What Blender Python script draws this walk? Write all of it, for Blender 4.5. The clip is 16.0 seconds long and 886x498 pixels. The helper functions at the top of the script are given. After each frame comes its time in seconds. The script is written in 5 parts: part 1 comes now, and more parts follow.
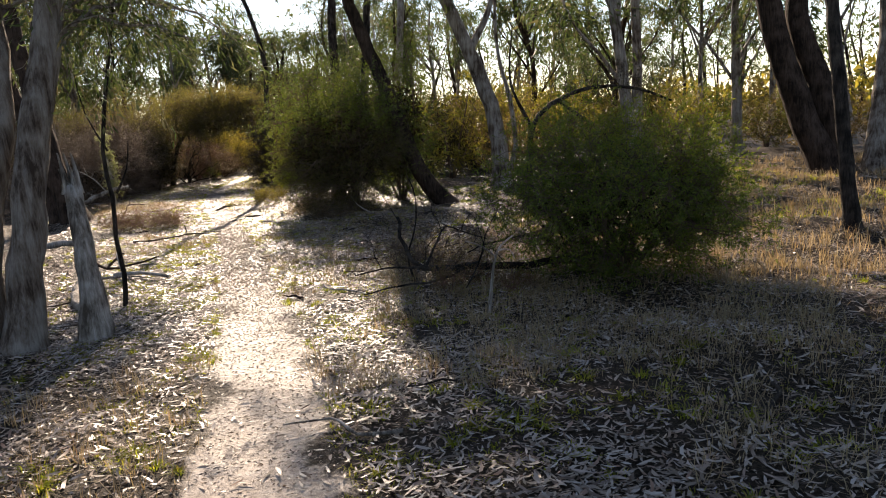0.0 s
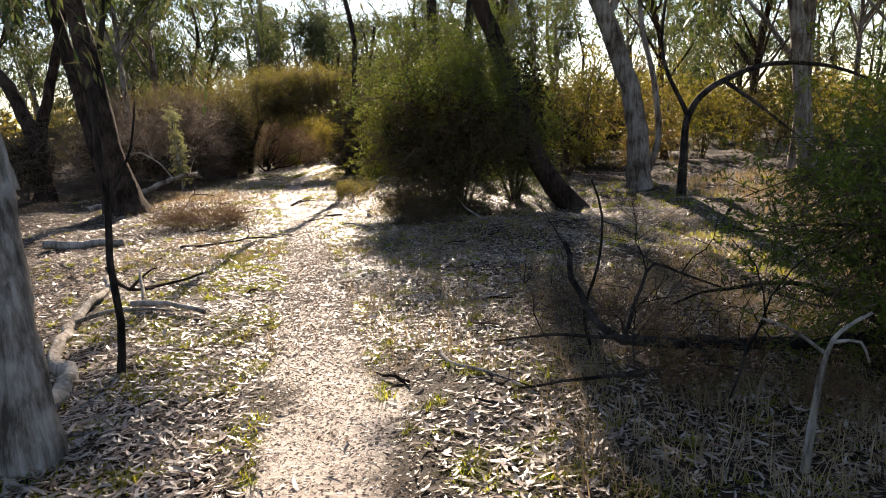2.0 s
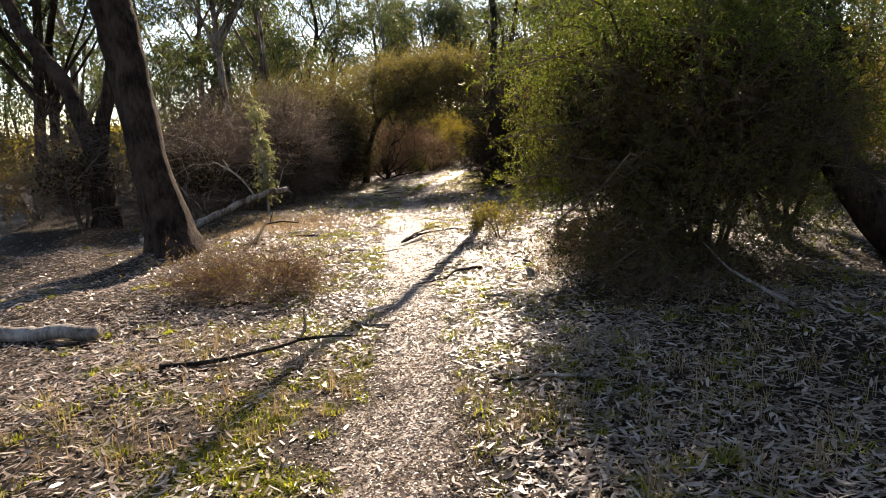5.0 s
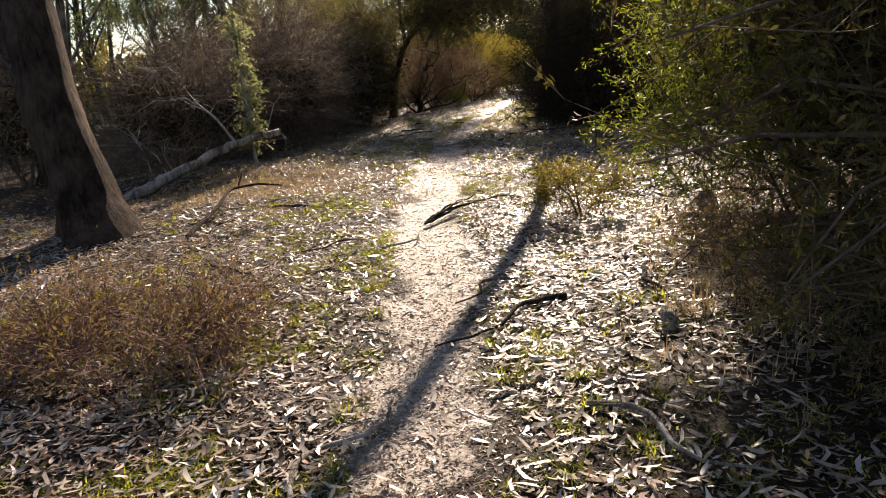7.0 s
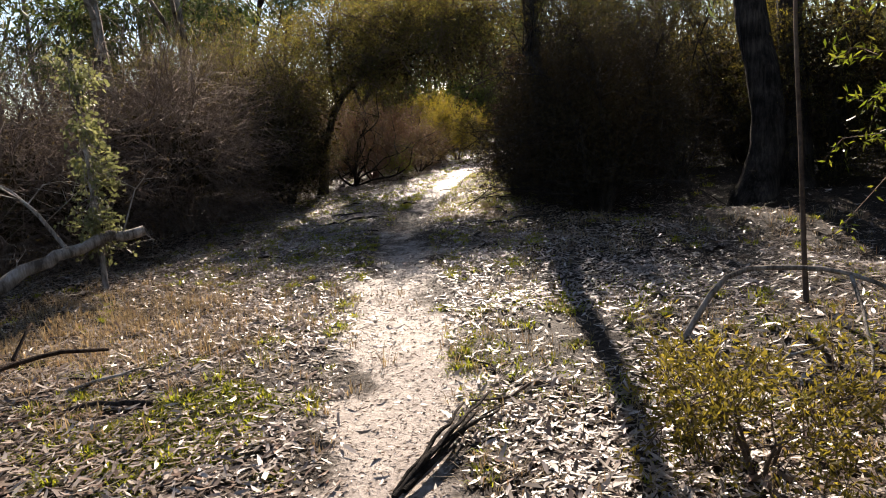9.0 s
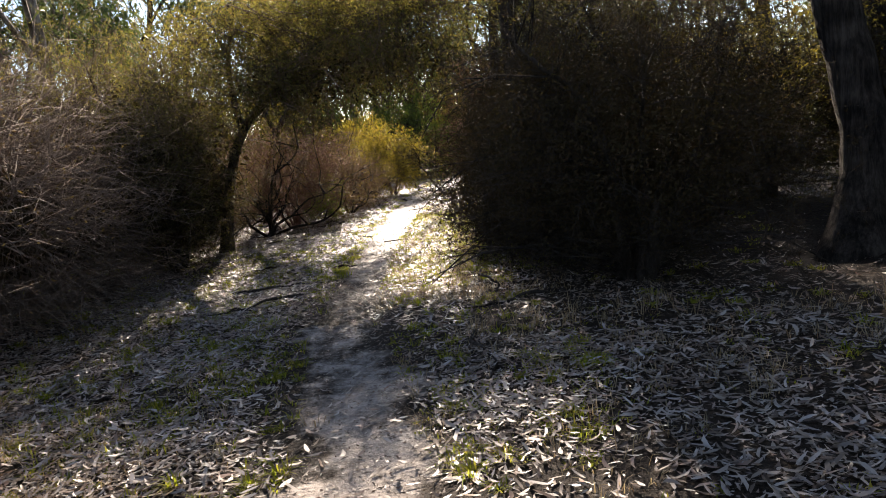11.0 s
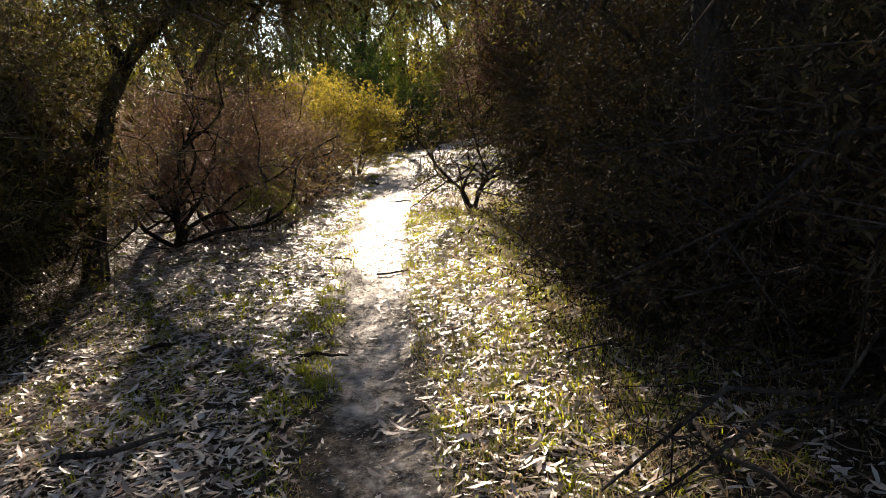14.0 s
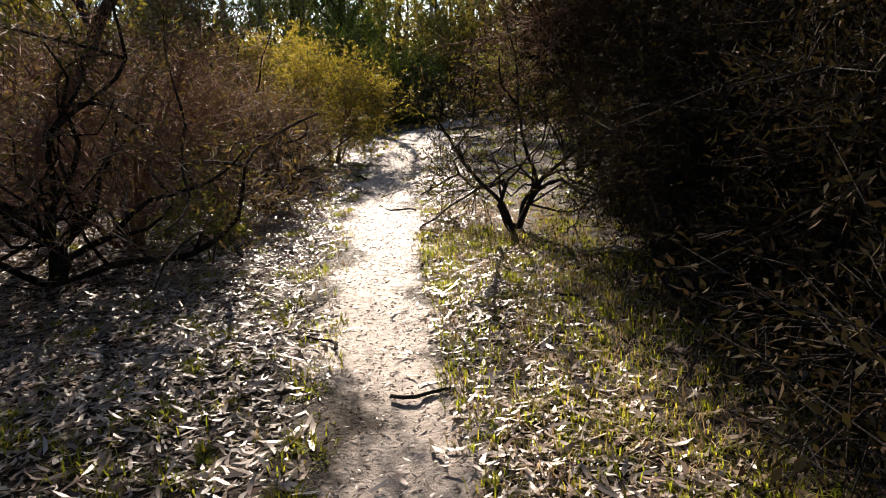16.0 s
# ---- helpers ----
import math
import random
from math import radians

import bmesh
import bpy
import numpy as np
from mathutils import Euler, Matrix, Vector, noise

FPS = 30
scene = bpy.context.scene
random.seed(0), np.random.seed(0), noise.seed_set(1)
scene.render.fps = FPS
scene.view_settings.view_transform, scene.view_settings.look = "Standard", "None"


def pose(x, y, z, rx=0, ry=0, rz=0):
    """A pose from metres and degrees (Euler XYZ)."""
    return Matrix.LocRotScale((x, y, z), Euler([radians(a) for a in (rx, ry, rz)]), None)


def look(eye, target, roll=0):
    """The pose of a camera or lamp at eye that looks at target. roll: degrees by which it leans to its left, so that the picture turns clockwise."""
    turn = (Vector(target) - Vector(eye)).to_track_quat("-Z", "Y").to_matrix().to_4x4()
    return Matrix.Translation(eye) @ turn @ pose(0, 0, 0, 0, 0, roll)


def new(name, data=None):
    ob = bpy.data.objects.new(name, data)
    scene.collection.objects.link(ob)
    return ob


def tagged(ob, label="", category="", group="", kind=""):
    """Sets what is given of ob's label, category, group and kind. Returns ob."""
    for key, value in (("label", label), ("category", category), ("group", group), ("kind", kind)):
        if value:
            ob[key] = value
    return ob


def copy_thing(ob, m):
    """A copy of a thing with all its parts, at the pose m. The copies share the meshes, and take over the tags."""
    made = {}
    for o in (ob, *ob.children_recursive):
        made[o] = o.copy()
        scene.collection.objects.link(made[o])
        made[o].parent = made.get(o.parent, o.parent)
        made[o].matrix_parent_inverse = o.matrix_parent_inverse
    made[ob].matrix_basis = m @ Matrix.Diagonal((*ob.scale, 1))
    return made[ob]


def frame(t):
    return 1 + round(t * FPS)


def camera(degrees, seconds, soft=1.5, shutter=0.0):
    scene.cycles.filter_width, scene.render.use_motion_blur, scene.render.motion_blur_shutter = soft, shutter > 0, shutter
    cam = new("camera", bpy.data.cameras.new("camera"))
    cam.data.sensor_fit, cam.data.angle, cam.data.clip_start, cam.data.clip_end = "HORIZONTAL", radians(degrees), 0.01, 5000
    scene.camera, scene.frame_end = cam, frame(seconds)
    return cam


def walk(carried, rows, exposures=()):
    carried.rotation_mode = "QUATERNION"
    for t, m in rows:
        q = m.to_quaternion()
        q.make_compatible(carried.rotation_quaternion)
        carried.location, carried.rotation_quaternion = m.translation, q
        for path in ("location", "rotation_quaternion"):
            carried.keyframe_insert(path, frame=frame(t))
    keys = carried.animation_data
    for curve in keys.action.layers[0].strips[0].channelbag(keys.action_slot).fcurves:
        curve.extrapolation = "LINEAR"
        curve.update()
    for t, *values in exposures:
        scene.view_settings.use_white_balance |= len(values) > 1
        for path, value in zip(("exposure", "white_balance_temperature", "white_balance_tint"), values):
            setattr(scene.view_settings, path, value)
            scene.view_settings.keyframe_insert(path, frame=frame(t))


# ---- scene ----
cam = camera(66.0, 16.0, 1.0)
METRES, EYE, TILT, LEAN, TURN = 25.02, 1.35, 0.0, 0.0, 0.0
ROWS = [
    (0.0, 0.0, 0.0, 0.0, -0.71, -10.5, 3.82),
    (0.5, -0.0072, 0.0297, -0.0004, -0.04, -7.45, 5.3),
    (1.0, -0.0163, 0.0595, -0.0029, 1.71, -7.24, 2.19),
    (1.5, -0.025, 0.092, -0.0039, 6.58, -7.15, 3.14),
    (2.0, -0.0326, 0.1249, -0.0068, 6.09, -10.65, 2.52),
    (2.5, -0.0414, 0.1594, -0.0073, 7.99, -9.8, 3.24),
    (3.0, -0.0491, 0.1918, -0.008, 8.16, -11.77, 2.56),
    (3.5, -0.0579, 0.2263, -0.0085, 11.73, -8.88, 2.88),
    (4.0, -0.0658, 0.2574, -0.0095, 9.3, -10.5, 3.29),
    (4.5, -0.0772, 0.291, -0.0098, 13.57, -9.61, 4.07),
    (7.0, -0.1289, 0.4511, -0.0154, 20.18, -15.82, 5.33),
    (7.5, -0.1418, 0.4818, -0.0146, 17.37, -13.09, 5.01),
    (8.0, -0.1562, 0.5127, -0.0155, 16.35, -11.94, 5.54),
    (8.5, -0.1691, 0.5429, -0.0166, 13.53, -14.97, 5.97),
    (9.0, -0.1827, 0.5742, -0.0164, 14.5, -11.17, 5.25),
    (9.5, -0.1916, 0.6042, -0.0157, 8.76, -10.16, 5.82),
    (10.0, -0.2033, 0.6329, -0.0152, 6.65, -9.6, 6.76),
    (12.5, -0.2513, 0.7684, -0.0171, 11.83, -10.44, 4.97),
    (13.0, -0.2619, 0.794, -0.0172, 12.6, -12.16, 4.2),
    (13.5, -0.2719, 0.8202, -0.0176, 10.92, -11.39, 5.9),
    (14.0, -0.2781, 0.8448, -0.0181, 2.57, -12.67, 5.1),
    (14.5, -0.2854, 0.8705, -0.0184, 4.28, -11.59, 5.29),
    (15.0, -0.2907, 0.8966, -0.0197, 2.73, -13.13, 5.26),
    (15.5, -0.2965, 0.9239, -0.0202, 3.13, -11.54, 4.88),
    (16.0, -0.3001, 0.9498, -0.0213, 0.55, -14.66, 3.45),
]

WALK = [(t, pose(0, 0, EYE, TILT, LEAN, TURN) @ pose(METRES * x, METRES * y, METRES * z, 90 + pitch, roll, yaw)) for t, x, y, z, yaw, pitch, roll in ROWS]
walk(cam, WALK, exposures=[(0.0, 1.37, 7500, 18), (1.5, 1.52, 7400, 18), (2.5, 1.47, 7500, 18), (4.5, 1.52, 7600, 18), (7.0, 1.35, 7500, 18), (9.0, 1.28, 7000, 18), (10.0, 1.45, 6900, 18), (12.5, 2.02, 7300, 16), (13.5, 1.92, 7300, 16), (14.5, 1.76, 7400, 16), (16.0, 1.4, 7000, 18)])

# ---- light ----
SUN_AZ, SUN_EL = radians(-9.0), radians(28.0)      # azimuth from +y towards +x
world = bpy.data.worlds.new("sky")
scene.world = world
world.use_nodes = True
wn = world.node_tree.nodes
sky = wn.new("ShaderNodeTexSky")
sky.sky_type = "NISHITA"
sky.sun_disc = False
sky.sun_elevation = SUN_EL
sky.sun_rotation = SUN_AZ
sky.air_density, sky.dust_density, sky.ozone_density = 1.0, 0.08, 1.2
wn["Background"].inputs["Strength"].default_value = 0.08
world.node_tree.links.new(sky.outputs[0], wn["Background"].inputs["Color"])
lamp = bpy.data.lights.new("sun", "SUN")
lamp.energy, lamp.angle, lamp.color = 5.0, radians(0.53), (1.0, 0.91, 0.77)
to_sun = Vector((math.sin(SUN_AZ) * math.cos(SUN_EL), math.cos(SUN_AZ) * math.cos(SUN_EL), math.sin(SUN_EL)))
sun = new("sun", lamp)
sun.matrix_world = look(to_sun * 60 + Vector((-4, 14, 0)), (-4, 14, 0))

# ---- materials ----


def nodes_of(name):
    m = bpy.data.materials.new(name)
    m.use_nodes = True
    t = m.node_tree
    return m, t, t.nodes, t.links, t.nodes["Principled BSDF"]


def ramp(n, stops):
    r = n.new("ShaderNodeValToRGB")
    e = r.color_ramp.elements
    while len(e) < len(stops):
        e.new(0.5)
    for k, (p, c) in enumerate(stops):
        e[k].position, e[k].color = p, (*c, 1)
    return r


def even(cols):
    return [(k / max(1, len(cols) - 1), c) for k, c in enumerate(cols)]


def foliage_mat(name, cols, rough=0.5, through_light=0.4, tint=(1.3, 1.25, 0.6), gloss=0.12):
    """Thin leaves: colour varies leaf by leaf, light passes through them."""
    m, t, n, l, p = nodes_of(name)
    g = n.new("ShaderNodeNewGeometry")
    r = ramp(n, even(cols))
    l.new(g.outputs["Random Per Island"], r.inputs[0])
    tc = n.new("ShaderNodeTexCoord")
    nz = n.new("ShaderNodeTexNoise")
    nz.inputs["Scale"].default_value = 1.7
    l.new(tc.outputs["Object"], nz.inputs["Vector"])
    hs = n.new("ShaderNodeHueSaturation")
    mr = n.new("ShaderNodeMapRange")
    mr.inputs[3].default_value, mr.inputs[4].default_value = 0.6, 1.4
    l.new(nz.outputs[0], mr.inputs[0])
    l.new(mr.outputs[0], hs.inputs["Value"])
    l.new(r.outputs[0], hs.inputs["Color"])
    l.new(hs.outputs[0], p.inputs["Base Color"])
    p.inputs["Roughness"].default_value = rough
    p.inputs["Specular IOR Level"].default_value = gloss
    tr = n.new("ShaderNodeBsdfTranslucent")
    mul = n.new("ShaderNodeMix")
    mul.data_type, mul.blend_type = "RGBA", "MULTIPLY"
    mul.inputs[0].default_value = 1
    l.new(hs.outputs[0], mul.inputs[6])
    mul.inputs[7].default_value = (*tint, 1)
    l.new(mul.outputs[2], tr.inputs["Color"])
    mix = n.new("ShaderNodeMixShader")
    mix.inputs[0].default_value = through_light
    l.new(p.outputs[0], mix.inputs[1])
    l.new(tr.outputs[0], mix.inputs[2])
    l.new(mix.outputs[0], n["Material Output"].inputs[0])
    return m


def bark_mat(name, cols, rough=0.85, stretch=0.12, scale=9.0, bump=0.5):
    """Bark with long streaks, patches and cracks."""
    m, t, n, l, p = nodes_of(name)
    tc = n.new("ShaderNodeTexCoord")
    mp = n.new("ShaderNodeMapping")
    mp.inputs["Scale"].default_value = (1, 1, stretch)
    l.new(tc.outputs["Object"], mp.inputs[0])
    a = n.new("ShaderNodeTexNoise")
    a.inputs["Scale"].default_value, a.inputs["Detail"].default_value, a.inputs["Roughness"].default_value = scale * 2.2, 7, 0.78
    l.new(mp.outputs[0], a.inputs["Vector"])
    b = n.new("ShaderNodeTexNoise")
    b.inputs["Scale"].default_value, b.inputs["Detail"].default_value = scale * 0.35, 3
    l.new(tc.outputs["Object"], b.inputs["Vector"])
    mx = n.new("ShaderNodeMath")
    mx.operation = "MULTIPLY_ADD"
    l.new(a.outputs[0], mx.inputs[0])
    mx.inputs[1].default_value = 0.6
    sc = n.new("ShaderNodeMath")
    sc.operation = "MULTIPLY"
    l.new(b.outputs[0], sc.inputs[0])
    sc.inputs[1].default_value = 0.45
    l.new(sc.outputs[0], mx.inputs[2])
    k = len(cols) - 1
    r = ramp(n, [(0.43 + 0.19 * j / max(1, k), c) for j, c in enumerate(cols)])
    l.new(mx.outputs[0], r.inputs[0])
    l.new(r.outputs[0], p.inputs["Base Color"])
    p.inputs["Roughness"].default_value = rough
    p.inputs["Specular IOR Level"].default_value = 0.1
    bp = n.new("ShaderNodeBump")
    bp.inputs["Strength"].default_value, bp.inputs["Distance"].default_value = bump, 0.05
    l.new(a.outputs[0], bp.inputs["Height"])
    l.new(bp.outputs[0], p.inputs["Normal"])
    return m


def ground_mat():
    """Sandy trodden earth on the path, dark humus and crumbled litter beside it, darker still for leaf shade."""
    m, t, n, l, p = nodes_of("earth")
    tc = n.new("ShaderNodeTexCoord")
    at = n.new("ShaderNodeAttribute")
    at.attribute_name = "trodden"

    def noise_node(scale, detail, rough=0.6):
        z = n.new("ShaderNodeTexNoise")
        z.inputs["Scale"].default_value, z.inputs["Detail"].default_value, z.inputs["Roughness"].default_value = scale, detail, rough
        l.new(tc.outputs["Object"], z.inputs["Vector"])
        return z
    big, mid, fine = noise_node(0.7, 4), noise_node(6, 5, 0.7), noise_node(38, 8, 0.8)
    sand = ramp(n, [(0.3, (0.20, 0.162, 0.135)), (0.5, (0.315, 0.265, 0.228)), (0.72, (0.41, 0.36, 0.315))])
    l.new(mid.outputs[0], sand.inputs[0])
    # self-shadow of the gaps between leaves is put into this soil colour
    soil = ramp(n, [(0.38, (0.010, 0.007, 0.005)), (0.48, (0.024, 0.017, 0.012)), (0.58, (0.05, 0.037, 0.027)), (0.7, (0.12, 0.092, 0.068))])
    l.new(fine.outputs[0], soil.inputs[0])
    ad = n.new("ShaderNodeMath")
    ad.operation = "MULTIPLY_ADD"
    l.new(mid.outputs[0], ad.inputs[0])
    ad.inputs[1].default_value = 1.3
    l.new(at.outputs["Fac"], ad.inputs[2])
    st = n.new("ShaderNodeMapRange")
    st.interpolation_type = "SMOOTHSTEP"
    st.inputs[1].default_value, st.inputs[2].default_value = 0.98, 1.42
    l.new(ad.outputs[0], st.inputs[0])
    mx = n.new("ShaderNodeMix")
    mx.data_type = "RGBA"
    l.new(st.outputs[0], mx.inputs[0])
    l.new(soil.outputs[0], mx.inputs[6])
    l.new(sand.outputs[0], mx.inputs[7])
    speck = ramp(n, [(0.42, (0.4, 0.35, 0.3)), (0.52, (1, 1, 1))])
    l.new(fine.outputs[0], speck.inputs[0])
    mu = n.new("ShaderNodeMix")
    mu.data_type, mu.blend_type = "RGBA", "MULTIPLY"
    mu.inputs[0].default_value = 0.6
    l.new(mx.outputs[2], mu.inputs[6])
    l.new(speck.outputs[0], mu.inputs[7])
    l.new(mu.outputs[2], p.inputs["Base Color"])
    p.inputs["Roughness"].default_value = 0.62
    gl = n.new("ShaderNodeMapRange")
    gl.inputs[3].default_value, gl.inputs[4].default_value = 0.06, 0.3
    l.new(st.outputs[0], gl.inputs[0])
    l.new(gl.outputs[0], p.inputs["Specular IOR Level"])
    bp = n.new("ShaderNodeBump")
    bp.inputs["Strength"].default_value, bp.inputs["Distance"].default_value = 0.6, 0.015
    l.new(fine.outputs[0], bp.inputs["Height"])
    bq = n.new("ShaderNodeBump")
    bq.inputs["Strength"].default_value, bq.inputs["Distance"].default_value = 0.5, 0.04
    l.new(mid.outputs[0], bq.inputs["Height"])
    l.new(bp.outputs[0], bq.inputs["Normal"])
    l.new(bq.outputs[0], p.inputs["Normal"])
    return m


EARTH = ground_mat()
GUM_BARK = bark_mat("smooth_gum_bark", [(0.06, 0.042, 0.032), (0.17, 0.135, 0.11), (0.27, 0.235, 0.205), (0.36, 0.325, 0.29)], 0.8, 0.13, 8, 1.0)
BROWN_BARK = bark_mat("rough_brown_bark", [(0.014, 0.009, 0.007), (0.033, 0.022, 0.016), (0.056, 0.037, 0.028), (0.08, 0.055, 0.043)], 0.9, 0.12, 9, 1.0)
# charred wood; on thicket twigs this dark tone stands for shade
DARK_BARK = bark_mat("charred_and_shaded_dark_bark", [(0.012, 0.010, 0.009), (0.028, 0.023, 0.02), (0.05, 0.042, 0.036), (0.085, 0.07, 0.06)], 0.9, 0.1, 12, 0.9)
DEAD_WOOD = bark_mat("weathered_grey_wood", [(0.09, 0.075, 0.062), (0.21, 0.185, 0.16), (0.33, 0.30, 0.27), (0.45, 0.42, 0.39)], 0.8, 0.06, 12, 0.7)
TWIG = bark_mat("twig_bark", [(0.05, 0.034, 0.025), (0.10, 0.07, 0.052), (0.16, 0.115, 0.085)], 0.8, 1, 6, 0.2)
RED_TWIG = bark_mat("dry_red_twig", [(0.10, 0.05, 0.04), (0.17, 0.09, 0.07), (0.24, 0.15, 0.12)], 0.8, 1, 6, 0.2)
GREY_TWIG = bark_mat("dry_grey_twig", [(0.07, 0.048, 0.036), (0.13, 0.095, 0.074), (0.21, 0.165, 0.135)], 0.75, 1, 6, 0.2)
LEAF_GUM = foliage_mat("gum_leaves", [(0.05, 0.075, 0.03), (0.075, 0.10, 0.04), (0.10, 0.125, 0.05), (0.12, 0.13, 0.065), (0.14, 0.115, 0.07)], 0.5, 0.4, (1.1, 1.15, 0.75))
LEAF_GREEN = foliage_mat("shrub_leaves_green", [(0.055, 0.085, 0.02), (0.085, 0.125, 0.028), (0.12, 0.165, 0.036), (0.16, 0.195, 0.048)], 0.5, 0.5)
LEAF_OLIVE = foliage_mat("shrub_leaves_olive", [(0.04, 0.042, 0.015), (0.07, 0.068, 0.022), (0.10, 0.093, 0.028), (0.115, 0.08, 0.04)], 0.6, 0.3)
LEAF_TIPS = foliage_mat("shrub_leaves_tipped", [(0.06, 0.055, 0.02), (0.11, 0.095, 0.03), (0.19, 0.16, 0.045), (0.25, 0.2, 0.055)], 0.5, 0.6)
# shade of the thicket and of bush insides is put into this colour
LEAF_SHADED = foliage_mat("thicket_leaves_shade_dark", [(0.026, 0.022, 0.012), (0.04, 0.032, 0.017), (0.054, 0.041, 0.023), (0.062, 0.04, 0.028)], 0.8, 0.1, gloss=0.02)
LEAF_YELLOW = foliage_mat("shrub_leaves_yellow", [(0.10, 0.105, 0.03), (0.15, 0.142, 0.036), (0.21, 0.185, 0.046), (0.2, 0.15, 0.055)], 0.5, 0.45)
LEAF_GOLD = foliage_mat("shrub_leaves_golden", [(0.12, 0.11, 0.03), (0.2, 0.18, 0.042), (0.28, 0.235, 0.055), (0.24, 0.16, 0.06)], 0.5, 0.65)
# backlit glow of the hedge tops, put into a lighter leaf colour
LEAF_HEDGE_SUNLIT = foliage_mat("hedge_leaves_sunlit_gold", [(0.09, 0.085, 0.032), (0.15, 0.138, 0.045), (0.21, 0.188, 0.06), (0.19, 0.135, 0.065)], 0.5, 0.65, (1.2, 1.18, 0.7))
LEAF_PALE = foliage_mat("creeper_leaves_pale", [(0.16, 0.17, 0.08), (0.22, 0.23, 0.12), (0.28, 0.28, 0.16)], 0.4, 0.5, (1.1, 1.1, 0.8))
LEAF_BROWN = foliage_mat("shrub_leaves_brownish", [(0.09, 0.07, 0.035), (0.13, 0.092, 0.05), (0.17, 0.115, 0.07), (0.11, 0.10, 0.035)], 0.55, 0.4)
LEAF_LIME = foliage_mat("wattle_leaves", [(0.09, 0.13, 0.022), (0.13, 0.17, 0.03), (0.17, 0.20, 0.038), (0.20, 0.20, 0.05)], 0.45, 0.5)
LITTER = foliage_mat("dead_leaves", [(0.07, 0.046, 0.033), (0.145, 0.10, 0.074), (0.27, 0.22, 0.18), (0.45, 0.405, 0.365), (0.21, 0.12, 0.08), (0.39, 0.335, 0.285), (0.25, 0.195, 0.15), (0.12, 0.085, 0.06)], 0.42, 0.12, (1.1, 1.0, 0.8), 0.36)
GRASS = foliage_mat("green_grass", [(0.13, 0.16, 0.03), (0.19, 0.22, 0.042), (0.26, 0.27, 0.06), (0.33, 0.28, 0.1)], 0.5, 0.7, (1.45, 1.45, 0.5))
STRAW = foliage_mat("dry_grass", [(0.22, 0.17, 0.105), (0.3, 0.245, 0.16), (0.39, 0.325, 0.215), (0.28, 0.19, 0.13)], 0.6, 0.42, (1.18, 1.02, 0.72))

# ---- mesh tools ----


class Buf:
    """Collects quads and triangles as arrays."""

    def __init__(self):
        self.v, self.f, self.n = [], [], 0

    def add(self, v, f):
        v = np.asarray(v, dtype=np.float32).reshape(-1, 3)
        f = np.asarray(f, dtype=np.int32)
        self.v.append(v)
        self.f.append(f.reshape(-1, f.shape[-1]) + self.n)
        self.n += len(v)

    def mesh(self, name, material, smooth=True):
        me = bpy.data.meshes.new(name)
        v = np.concatenate(self.v) if self.v else np.zeros((0, 3), np.float32)
        loops = np.concatenate([f.ravel() for f in self.f])
        sizes = np.concatenate([np.full(len(f), f.shape[1], np.int32) for f in self.f])
        me.vertices.add(len(v))
        me.vertices.foreach_set("co", v.ravel())
        me.loops.add(len(loops))
        me.loops.foreach_set("vertex_index", loops.astype(np.int32))
        me.polygons.add(len(sizes))
        me.polygons.foreach_set("loop_start", np.concatenate([[0], np.cumsum(sizes)[:-1]]).astype(np.int32))
        me.polygons.foreach_set("use_smooth", np.full(len(sizes), smooth))
        me.update(calc_edges=True)
        me.validate()
        me.materials.append(material)
        return me


def unit(a):
    return a / np.maximum(np.linalg.norm(a, axis=-1, keepdims=True), 1e-9)


def tubes(buf, P, R, sides=4, rough=0.0, rng=None):
    """Round tapering tubes along N polylines of K points."""
    P = np.asarray(P, float)
    R = np.asarray(R, float)
    N, K, _ = P.shape
    T = unit(np.gradient(P, axis=1))
    ref = np.where(np.abs(T[:, :1, 2:3]) > 0.8, np.array([1.0, 0.2, 0]), np.array([0.1, 0, 1.0]))
    u = unit(ref - (ref * T).sum(-1, keepdims=True) * T)
    w = np.cross(T, u)
    a = np.arange(sides) * 2 * np.pi / sides
    rr = R[:, :, None] * np.ones(sides)
    if rough and rng is not None:
        q = rng.normal(0, 1, (N, K // 7 + 2, sides))
        w7 = np.linspace(0, q.shape[1] - 1.001, K)
        i7 = w7.astype(int)
        f7 = (w7 - i7)[None, :, None]
        q = q[:, i7] * (1 - f7) + q[:, i7 + 1] * f7 + 0.25 * rng.normal(0, 1, (N, K, sides))
        rr = rr * (1 + rough * q)
    V = P[:, :, None] + rr[..., None] * (np.cos(a)[:, None] * u[:, :, None] + np.sin(a)[:, None] * w[:, :, None])
    i = (np.arange(N)[:, None, None] * K + np.arange(K - 1)[:, None]) * sides
    s = np.arange(sides)
    s2 = (s + 1) % sides
    f = np.stack([i + s, i + s2, i + sides + s2, i + sides + s], -1)
    buf.add(V, f)


def bez(A, C, B, K):
    t = np.linspace(0, 1, K)[None, :, None]
    return (1 - t) ** 2 * A[:, None] + 2 * t * (1 - t) * C[:, None] + t * t * B[:, None]


def smooth_line(pts, step):
    """Catmull-Rom through the points."""
    p = np.asarray(pts, float)
    q = np.vstack([2 * p[0] - p[1], p, 2 * p[-1] - p[-2]])
    out = []
    for k in range(1, len(q) - 2):
        n = max(2, int(np.linalg.norm(q[k + 1] - q[k]) / step))
        t = np.linspace(0, 1, n, endpoint=False)[:, None]
        out.append(0.5 * (2 * q[k] + (q[k + 1] - q[k - 1]) * t + (2 * q[k - 1] - 5 * q[k] + 4 * q[k + 1] - q[k + 2]) * t * t
                          + (3 * q[k] - q[k - 1] - 3 * q[k + 1] + q[k + 2]) * t ** 3))
    return np.vstack([*out, p[-1:]])


